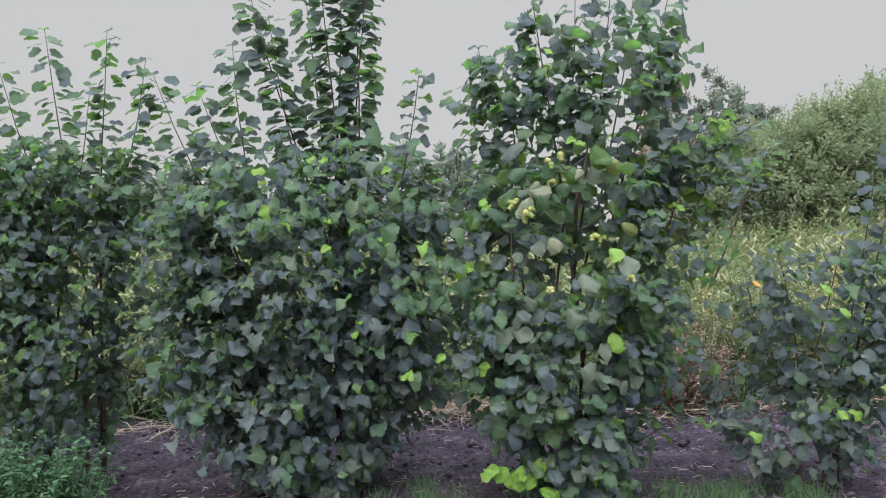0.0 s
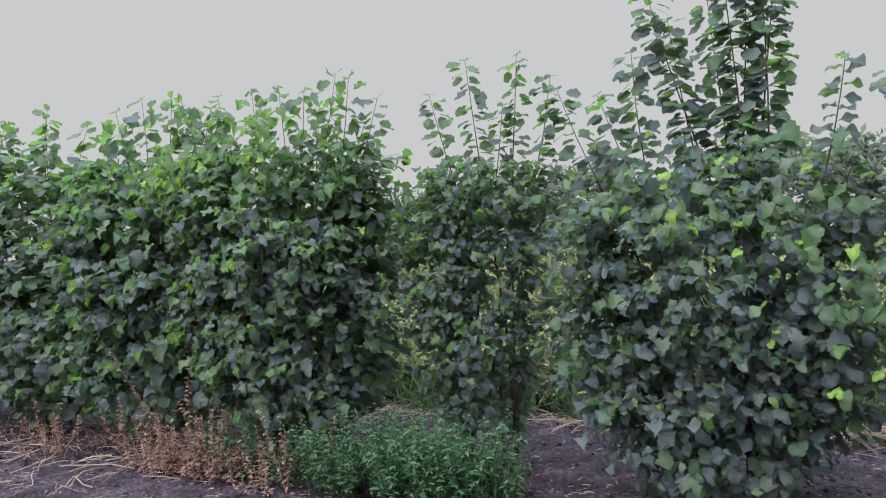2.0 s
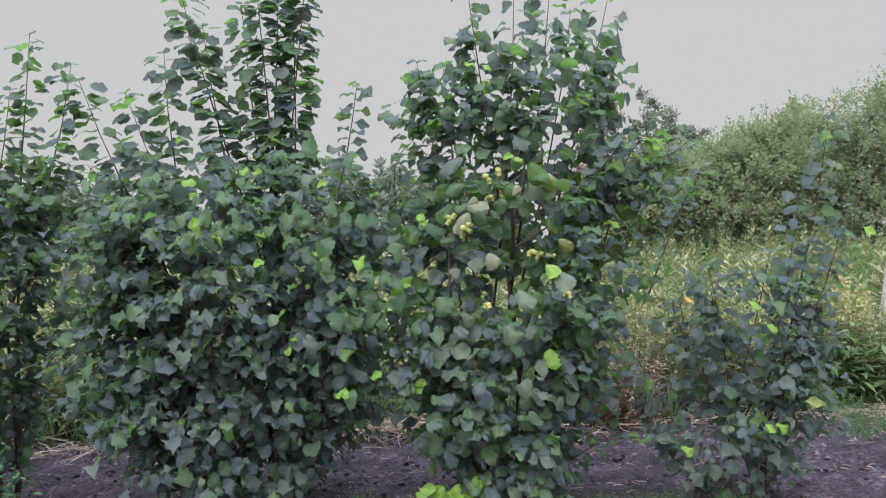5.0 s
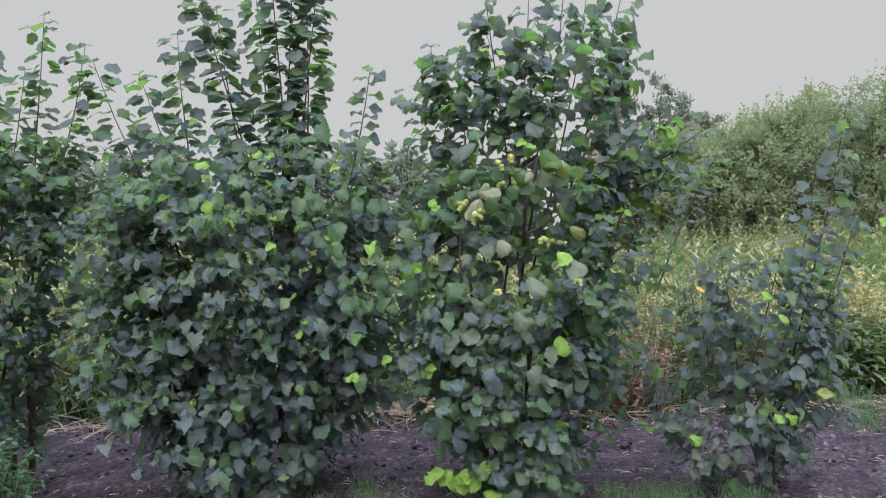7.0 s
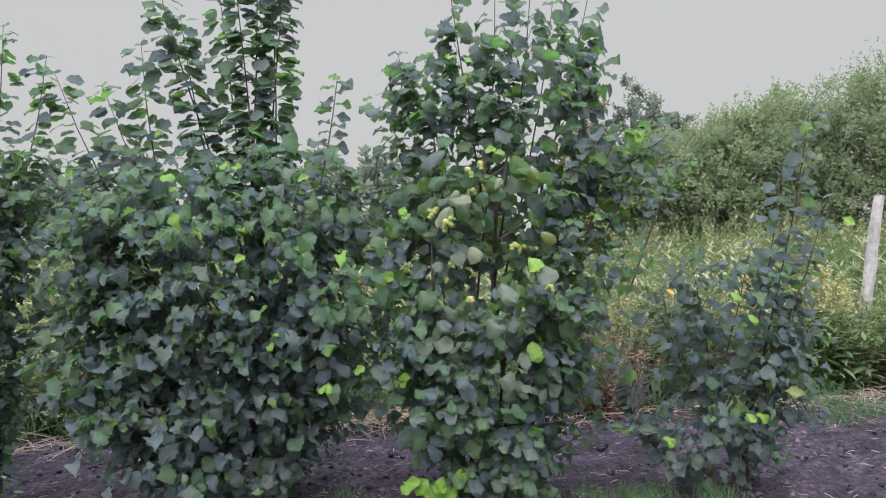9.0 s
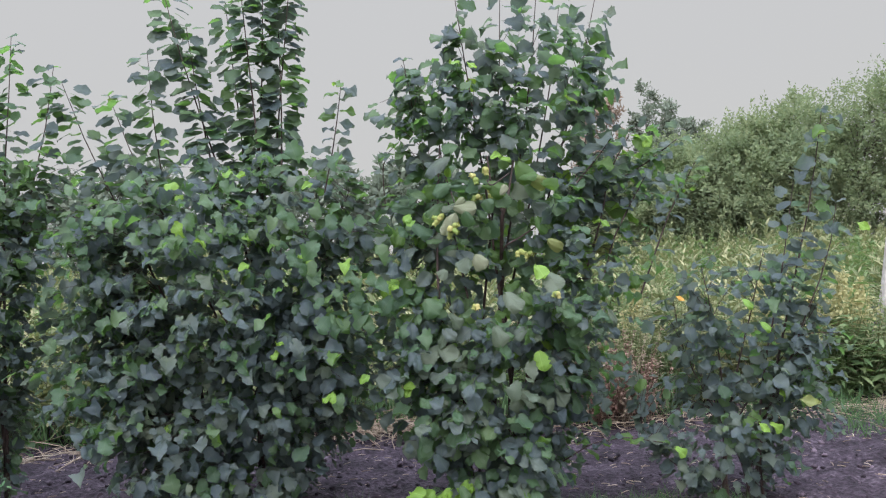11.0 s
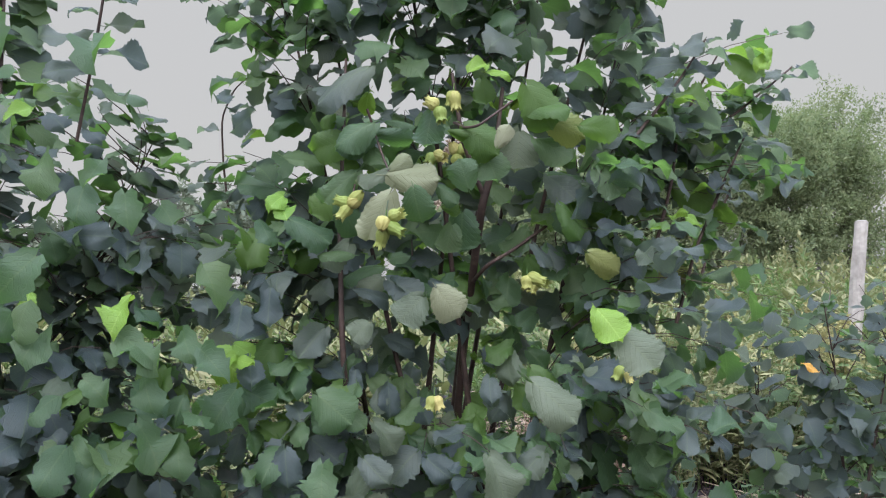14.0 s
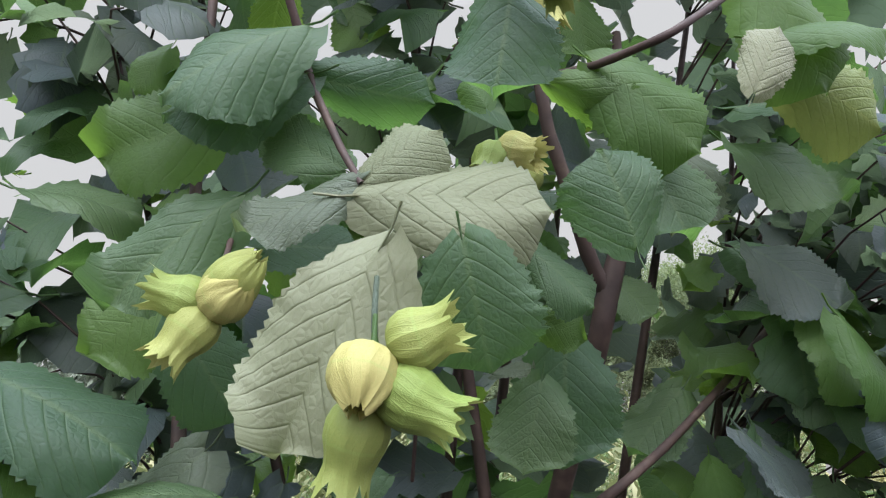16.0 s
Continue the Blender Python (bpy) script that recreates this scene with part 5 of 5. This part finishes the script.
NARROW = (DIAMOND[0] * [0.55, 1, 1.5], DIAMOND[1], DIAMOND[2])
LANCE = [NARROW, blade(3, 0.26, 0.38, 0.05), blade(2, 0.34, 0.3)]


def weed_field():
    r = np.random.default_rng(7)
    heaps = [Heap(), Heap(), Heap()]
    for _ in range(4300):
        y = 6.9 + 26 * r.uniform(0, 1) ** 2.4
        half = 4 + 0.62 * y
        x = r.uniform(-half, half)
        stand = np.sin(x * 1.9 + 1.3 * np.sin(y * 1.1)) + np.sin(y * 2.3 + 0.7 * x)
        tall = np.interp(y, [6.9, 7.5, 8.2, 11, 19, 33], [0.55, 0.95, 1.25, 1.5, 1.7, 1.85]) * (r.uniform(0.66, 0.95) + 0.07 * stand + 0.25 * (r.uniform() < 0.08))
        herb(r, heaps, x, y, tall, 1 if stand + r.normal(0, 0.7) > 0 else 2)
    tagged(new("weed_field", heaps[1].mesh("weed_field", WEED_PALE)), "tall pale broad-leaved weeds filling the field", "weeds", kind="stuff")
    tagged(new("weed_field", heaps[2].mesh("weed_field", WEED)), "tall green feathery weeds filling the field", "weeds", kind="stuff")
    tagged(new("weed_stems", heaps[0].mesh("weed_stems", WEED)), "thin green weed stems in the field", "weeds", kind="stuff")


weed_field()


# ---- post ----
def fence_post():
    post = thing("fence_post", "weathered grey wooden post leaning among weeds", "post", (5.41, 7.95, 0.0))
    r = np.random.default_rng(3)
    n = 12
    t = np.linspace(0, 1, n)
    c = np.stack([0.0 + 0.36 * t, 0.02 * t, -0.2 + 2.07 * t], -1) + 0.004 * r.normal(0, 1, (n, 3))
    v, q, u = tube(c, np.interp(t, [0, 0.9, 1], [0.070, 0.061, 0.058]), 10)
    v = v + 0.004 * r.normal(0, 1, v.shape)
    top = len(v)
    ring = np.arange(top - 10, top)
    v = np.concatenate([v, v[ring] * 0 + c[-1] + (v[ring] - c[-1]) * 0.82 + [0, 0, 0.008], [c[-1] + [0, 0, 0.012]] * 1])
    k = np.arange(10)
    cap = np.stack([ring, np.roll(ring, -1), top + (k + 1) % 10, top + k], -1)
    lid = np.stack([top + k, top + (k + 1) % 10, np.full(10, top + 10), np.full(10, top + 10)], -1)[::1]
    me = bpy.data.meshes.new("shaft")
    me.from_pydata([tuple(map(float, p)) for p in v], [], [tuple(map(int, f)) for f in np.concatenate([q, cap])] + [tuple(map(int, f[:3])) for f in lid])
    me.materials.append(POST)
    part_of("shaft", me, post)


fence_post()


# ---- ground cover ----
def scatter(name, label, category, mat, piece, frames):
    h = Heap()
    h.many(piece, frames)
    return tagged(new(name, h.mesh(name, mat)), label, category, kind="stuff")


def lying(r, n, x, y, lo, hi, lift=0.012):
    """Poses of pieces that lie about on the soil."""
    a = r.uniform(0, 6.283, n)
    d = unit(np.stack([np.cos(a), np.sin(a), r.normal(0, 0.12, n)], -1))
    z = relief(x, y) + lift + r.uniform(0, 0.02, n)
    return poses(np.stack([x, y, z], -1), d, np.tile([0, 0, 1.0], (n, 1)) + r.normal(0, 0.3, (n, 3)), r.uniform(lo, hi, n))


def stalk(width, n=4, bow=0.06):
    t = np.linspace(0, 1, n)
    return tube(np.stack([bow * np.sin(t * 3.0), t, 0.03 * np.sin(t * 5)], -1), np.full(n, width), 3)


def straw_and_litter():
    r = np.random.default_rng(21)
    n = 1500
    x = r.uniform(-9, 5, n)
    y = r.uniform(4.4, 6.9, n)
    scatter("straw_litter", "short pale straw bits strewn on the soil", "straw", STRAW, stalk(0.05), lying(r, n, x, y, 0.02, 0.07))
    n = 1100
    x, y = r.uniform(-9, -2, n), r.uniform(1.2, 4.0, n)
    scatter("straw_litter", "short pale straw bits strewn on the soil", "straw", STRAW, stalk(0.022), lying(r, n, x, y, 0.02, 0.10))
    n = 1500
    x, y = r.uniform(-2.2, 5, n), r.uniform(3.0, 4.6, n)
    scatter("straw_litter", "short pale straw bits strewn on the soil", "straw", STRAW, stalk(0.03), lying(r, n // 4, x[:n // 4], y[:n // 4], 0.02, 0.09))
    n = 1100
    x = r.uniform(-7, 5, n)
    y = 6.55 + r.normal(0, 0.18, n) - 0.05 * np.abs(x)
    scatter("straw_windrow", "loose heap of pale straw along the field edge", "straw", STRAW, stalk(0.009), lying(r, n, x, y, 0.15, 0.5, 0.03))
    n = 420
    x = r.uniform(-0.5, 0.75, n)
    y = 6.45 + r.normal(0, 0.15, n)
    scatter("straw_windrow", "loose heap of pale straw along the field edge", "straw", STRAW, stalk(0.009), lying(r, n, x, y, 0.2, 0.5, 0.08))
    n = 190
    x = r.uniform(-12, -4.8, n)
    y = 4.0 + r.normal(0, 0.28, n) - 0.10 * (x + 12) * 0.4
    scatter("straw_windrow", "broken dry stalks along the foot of the row", "straw", STRAW, stalk(0.010), lying(r, n, x, y, 0.15, 0.6, 0.03))
    n = 4200
    x, y = r.uniform(-8, 5, n), np.where(r.uniform(0, 1, n) < 0.6, r.uniform(3.6, 6.8, n), r.uniform(1.6, 4.3, n))
    v = soil_clod()
    scatter("soil_clods", "small dark and greyish crumbling clods of soil", "soil", CRUMB, v, lying(r, n, x, y, 0.007, 0.028, -0.008))


def soil_clod():
    r = np.random.default_rng(2)
    t, a = np.linspace(0.15, np.pi - 0.6, 4)[:, None], np.linspace(0, 2 * np.pi, 6)[None, :-1]
    v = np.stack([np.sin(t) * np.cos(a), np.sin(t) * np.sin(a), 0.6 * np.cos(t) + 0 * a], -1) * r.uniform(0.6, 1.3, (4, 5, 1))
    i, j = np.arange(3)[:, None] * 5, np.arange(5)[None]
    q = np.stack([i + j, i + (j + 1) % 5, i + 5 + (j + 1) % 5, i + 5 + j], -1).reshape(-1, 4)
    return v.reshape(-1, 3), q, v.reshape(-1, 3)[:, :2]


straw_and_litter()


def grass_tuft(place, blades, tall, spread, seed, mat=None, label="tuft of green grass on the soil", name="grass_tuft"):
    r = np.random.default_rng(seed)
    h = Heap()
    a = r.uniform(0, 6.283, blades)
    d = r.uniform(0, 1, blades) ** 0.7 * spread
    p = np.stack([np.cos(a) * d, np.sin(a) * d, np.zeros(blades)], -1)
    w = unit(np.stack([np.cos(a) * 0.5, np.sin(a) * 0.5, np.ones(blades)], -1) + r.normal(0, 0.45, (blades, 3)))
    h.many(blade(3, 0.035, 0.7), poses(p, w, np.stack([np.cos(a), np.sin(a), 0.3 + 0 * a], -1), tall * r.uniform(0.5, 1.2, blades)))
    ob = new(name, h.mesh(name, mat or GRASS))
    ob.location = place
    return tagged(ob, label, "grass", "grass tufts")


r = np.random.default_rng(33)
for k in range(24):
    x = float(r.uniform(-0.6, 2.4))
    grass_tuft((x, 4.45 + 0.12 * float(r.normal()) - (0.25 if x > 0 else 0.0), 0.0), 90, 0.12, 0.15, 200 + k)
for k in range(6):
    grass_tuft((float(r.uniform(-2.5, -1.9)), float(r.uniform(4.0, 4.3)), 0.0), 60, 0.30, 0.14, 260 + k)
for k in range(44):
    x = float(r.uniform(-7.5, 3.0))
    if 1.6 < x < 2.5:
        continue
    grass_tuft((x, 6.75 + float(r.normal(0, 0.12)), 0.0), 70, 0.40, 0.25, 800 + k)
for k in range(34):
    grass_tuft((float(r.uniform(3.2, 6.2)), float(r.uniform(5.6, 7.0)), 0.0), 100, 0.18, 0.22, 300 + k)


def leafy_weed(place, tall, stems, spread, seed, mat, label, name, leaf=0.06, wide=0.42, group="weeds at the row's foot", gap=0.022):
    """A clump of upright stems with opposite pointed leaves."""
    r = np.random.default_rng(seed)
    base = thing(name, label, "weed", place, group)
    hs, hl = Heap(), Heap()
    for _ in range(stems):
        a, d = r.uniform(0, 6.283), spread * r.uniform(0, 1) ** 0.6
        foot = np.array([np.cos(a) * d, np.sin(a) * d, 0])
        h = tall * r.uniform(0.55, 1.1)
        lean = r.uniform(0.1, 0.55)
        tip = foot + [np.cos(a) * h * lean, np.sin(a) * h * lean, h]
        t = np.linspace(0, 1, 4)[:, None]
        hs.add(*tube(foot + (tip - foot) * t, [0.004, 0.0035, 0.003, 0.0015], 3))
        n = int(h / gap)
        f = r.uniform(0.12, 1.0, n)
        b = np.arange(n) * 2.4 + r.uniform(-0.4, 0.4, n)
        w = unit(np.stack([np.cos(b), np.sin(b), r.uniform(-0.1, 0.6, n)], -1))
        hl.many(blade(3, wide, 0.35, 0.0), poses(foot + (tip - foot) * f[:, None], w, np.tile([0, 0, 1.0], (n, 1)) + r.normal(0, 0.25, (n, 3)), leaf * r.uniform(0.6, 1.2, n) * (1.15 - 0.4 * f)))
    part_of("stemwork", hs.mesh("stemwork", mat), base, kind="stuff")
    part_of("leafage", hl.mesh("leafage", mat), base, kind="stuff")
    return base


for k in range(15):
    leafy_weed((-3.15 + 0.085 * k + float(r.uniform(-0.1, 0.1)), 4.1 + float(r.uniform(-0.22, 0.22)), 0.0), 0.50 + 0.10 * float(r.uniform(-1, 1)), 26, 0.13, 400 + k, NETTLE, "bushy green nettle-like weed on bare soil", "nettle")
for k in range(9):
    leafy_weed((-4.5 + 0.16 * k + float(r.uniform(-0.1, 0.1)), 4.05 + float(r.uniform(-0.2, 0.1)), 0.0), 0.5, 9, 0.12, 430 + k, NETTLE, "green leafy weed among dry stalks", "green_weed", 0.05, 0.5)
for k in range(30):
    x = float(r.uniform(-6.9, -3.3))
    leafy_weed((x, 3.98 + float(r.uniform(-0.28, 0.25)), 0.0), float(r.choice([0.22, 0.34, 0.46, 0.6])) * float(r.uniform(0.75, 1.25)), 7, 0.17, 460 + k, DRYWEED, "withered brown dock with dry seed heads", "dry_weed", 0.048, 0.32, gap=0.008)
for k in range(8):
    leafy_weed((float(r.uniform(-6.5, -3.4)), 4.05 + float(r.uniform(-0.2, 0.2)), 0.0), float(r.uniform(0.65, 0.95)), 2, 0.05, 510 + k, DRYWEED, "tall withered stalk with a brown seed head", "dry_stalk", 0.034, 0.6, gap=0.006)
for k in range(10):
    leafy_weed((float(r.uniform(-13.5, -7.0)), 4.0 + float(r.uniform(-0.3, 0.3)), 0.0), float(r.uniform(0.3, 0.5)), 10, 0.2, 590 + k, DRYWEED if k % 2 else WEED, "low half-dry weed at the foot of the row", "low_weed", 0.05, 0.4)
for k in range(16):
    leafy_weed((1.80 + 0.045 * k + float(r.uniform(-0.1, 0.1)), 6.62 + float(r.uniform(-0.15, 0.15)), 0.0), 0.72 + 0.2 * float(r.uniform(-1, 1)), 10, 0.12, 500 + k, DRYWEED if k % 3 else STRAW, "tall dry red-brown weed at the field edge", "dry_weed", 0.05, 0.3, "weeds at the field edge", gap=0.010)
for k in range(18):
    leafy_weed((3.6 + 0.11 * k + float(r.uniform(-0.2, 0.2)), 7.0 + float(r.uniform(-0.3, 0.3)), 0.0), 0.85 + 0.3 * float(r.uniform(-1, 1)), 12, 0.14, 530 + k, WEED_PALE if k % 2 else WEED, "tall green willow-leaved weed at the field edge", "willow_weed", 0.11, 0.22, "weeds at the field edge")
for k in range(12):
    leafy_weed((2.3 + 0.1 * k + float(r.uniform(-0.2, 0.2)), 6.95 + float(r.uniform(-0.2, 0.2)), 0.0), 1.2 + 0.25 * float(r.uniform(-1, 1)), 12, 0.14, 560 + k, WEED_PALE if k % 3 else WEED, "tall pale feathery weed at the field edge", "feathery_weed", 0.07, 0.2, "weeds at the field edge")


# ---- tall weed with red leaves beside the path ----
def red_weed():
    base = thing("tall_weed", "tall grey-green leafy weed with a few red leaves beside the path", "weed", (-1.98, 0.62, 0.0))
    r = np.random.default_rng(9)
    arms = [[(-0.22, -0.13, 0.0), (-0.17, -0.09, 0.70), (-0.07, -0.02, 1.01), (0.007, 0.044, 1.127), (0.07, 0.095, 1.19), (0.120, 0.138, 1.25)],
            [(-0.24, -0.14, 0.0), (-0.23, -0.14, 1.00), (-0.17, -0.10, 1.38), (-0.08, -0.04, 1.455), (0.02, 0.04, 1.46), (0.09, 0.10, 1.47)],
            [(-0.25, -0.12, 0.0), (-0.22, -0.13, 1.00), (-0.15, -0.12, 1.50), (-0.06, -0.10, 1.80), (0.04, -0.08, 1.93)],
            [(-0.20, -0.16, 0.0), (-0.17, -0.12, 0.60), (-0.11, -0.07, 1.0), (-0.08, -0.05, 1.25)]]
    for k, arm in enumerate(arms):
        p = np.array(arm)
        t = np.linspace(0, len(p) - 1, 18)
        c = np.stack([np.interp(t, np.arange(len(p)), p[:, j]) for j in range(3)], -1)
        c[1:-1] = (c[:-2] + 2 * c[1:-1] + c[2:]) / 4
        v, q, u = tube(c, np.linspace(0.006, 0.0022, 18), 6)
        part_of("stalk", mesh_of("stalk", v, q, STRAW if k < 2 else WEED, u), base, "pale dry stalk" if k < 2 else "")
        n = (18, 26, 22, 22)[k]
        f = r.uniform(0.30, 0.84 if k < 2 else 0.98, n) * 17
        at = np.stack([np.interp(f, np.arange(18), c[:, j]) for j in range(3)], -1)
        a = r.uniform(0, 6.283, n)
        way = unit(np.stack([np.cos(a) - 0.4, np.sin(a) - 0.3, r.uniform(-0.7, 0.1, n)], -1))
        g = poses(at, way, np.tile([0, -0.3, 1.0], (n, 1)) + r.normal(0, 0.4, (n, 3)), r.uniform(0.045, 0.095, n))
        for j in range(n):
            part_of("leaf", leaf_mesh(0, j % 10, (PALE2, HAZEL, LUSH, YELLOWING if j % 8 == 3 else PALE2)[j % 4]), base, m=as_matrix(g[j]))
    for place, tip in (((0.09, 0.10, 1.472), (0.16, 0.15, 1.455)), ((0.120, 0.138, 1.25), (0.19, 0.17, 1.265)), ((0.04, -0.08, 1.93), (0.11, -0.10, 1.90))):
        d = np.array(tip) - np.array(place)
        g = poses(np.array([place]), d[None], np.array([[0.5, -0.5, 0.6]]), [0.060])[0]
        g[:3, 0] *= 0.8
        part_of("red_leaf", leaf_mesh(0, 3, RED), base, m=as_matrix(g), label="dull brick-red leaf")
    for place, tip in (((0.06, 0.077, 1.452), (0.10, 0.11, 1.492)), ((0.08, 0.10, 1.195), (0.05, 0.09, 1.16)), ((-0.03, 0.0, 1.46), (-0.10, -0.06, 1.49))):
        d = np.array(tip) - np.array(place)
        g = poses(np.array([place]), d[None], np.array([[0.3, -0.7, 0.5]]), [0.06])[0]
        g[:3, 0] *= 0.55
        part_of("leaf", leaf_mesh(0, 5, PALE), base, m=as_matrix(g))


red_weed()


def goldenrod(place, tall, seed):
    """A leafy weed that ends in a pale yellow plume."""
    ob = leafy_weed(place, tall * 0.85, 5, 0.06, seed, WEED_PALE, "tall weed with a pale yellow flower plume", "goldenrod", 0.10, 0.2, "weeds at the field edge")
    r = np.random.default_rng(seed)
    n = 420
    z = 1 - 0.36 * r.uniform(0, 1, n) ** 0.8
    w = 0.22 * (1.06 - z)
    p = np.stack([r.normal(0, 1, n) * w, r.normal(0, 1, n) * w, z * tall], -1)
    h = Heap()
    h.many(DIAMOND, poses(p, unit(r.normal(0, 1, (n, 3)) + [0, 0, 0.4]), r.normal(0, 1, (n, 3)), r.uniform(0.02, 0.045, n)))
    part_of("plume", h.mesh("plume", PLUME), ob, "pale yellow flower plume", kind="stuff")


for k, (x, y, h) in enumerate([(4.50, 7.0, 1.18), (4.72, 7.1, 1.0), (4.30, 7.15, 0.95), (4.9, 7.3, 1.1), (3.9, 7.3, 1.15), (2.55, 7.1, 1.15), (5.7, 7.6, 1.2), (6.1, 7.8, 1.15), (5.0, 7.8, 1.2)]):
    goldenrod((x, y, 0.0), h, 640 + k)
for k, (x, y, h) in enumerate([(4.28, 6.75, 0.95), (4.46, 6.85, 1.05), (4.62, 6.72, 0.80), (4.36, 6.95, 1.10), (5.0, 6.9, 0.7)]):
    leafy_weed((x, y, 0.0), h, 5, 0.09, 660 + k, WEED, "tall dark-green willow-leaved weed at the field edge", "willow_weed", 0.17, 0.24, "weeds at the field edge", gap=0.024)
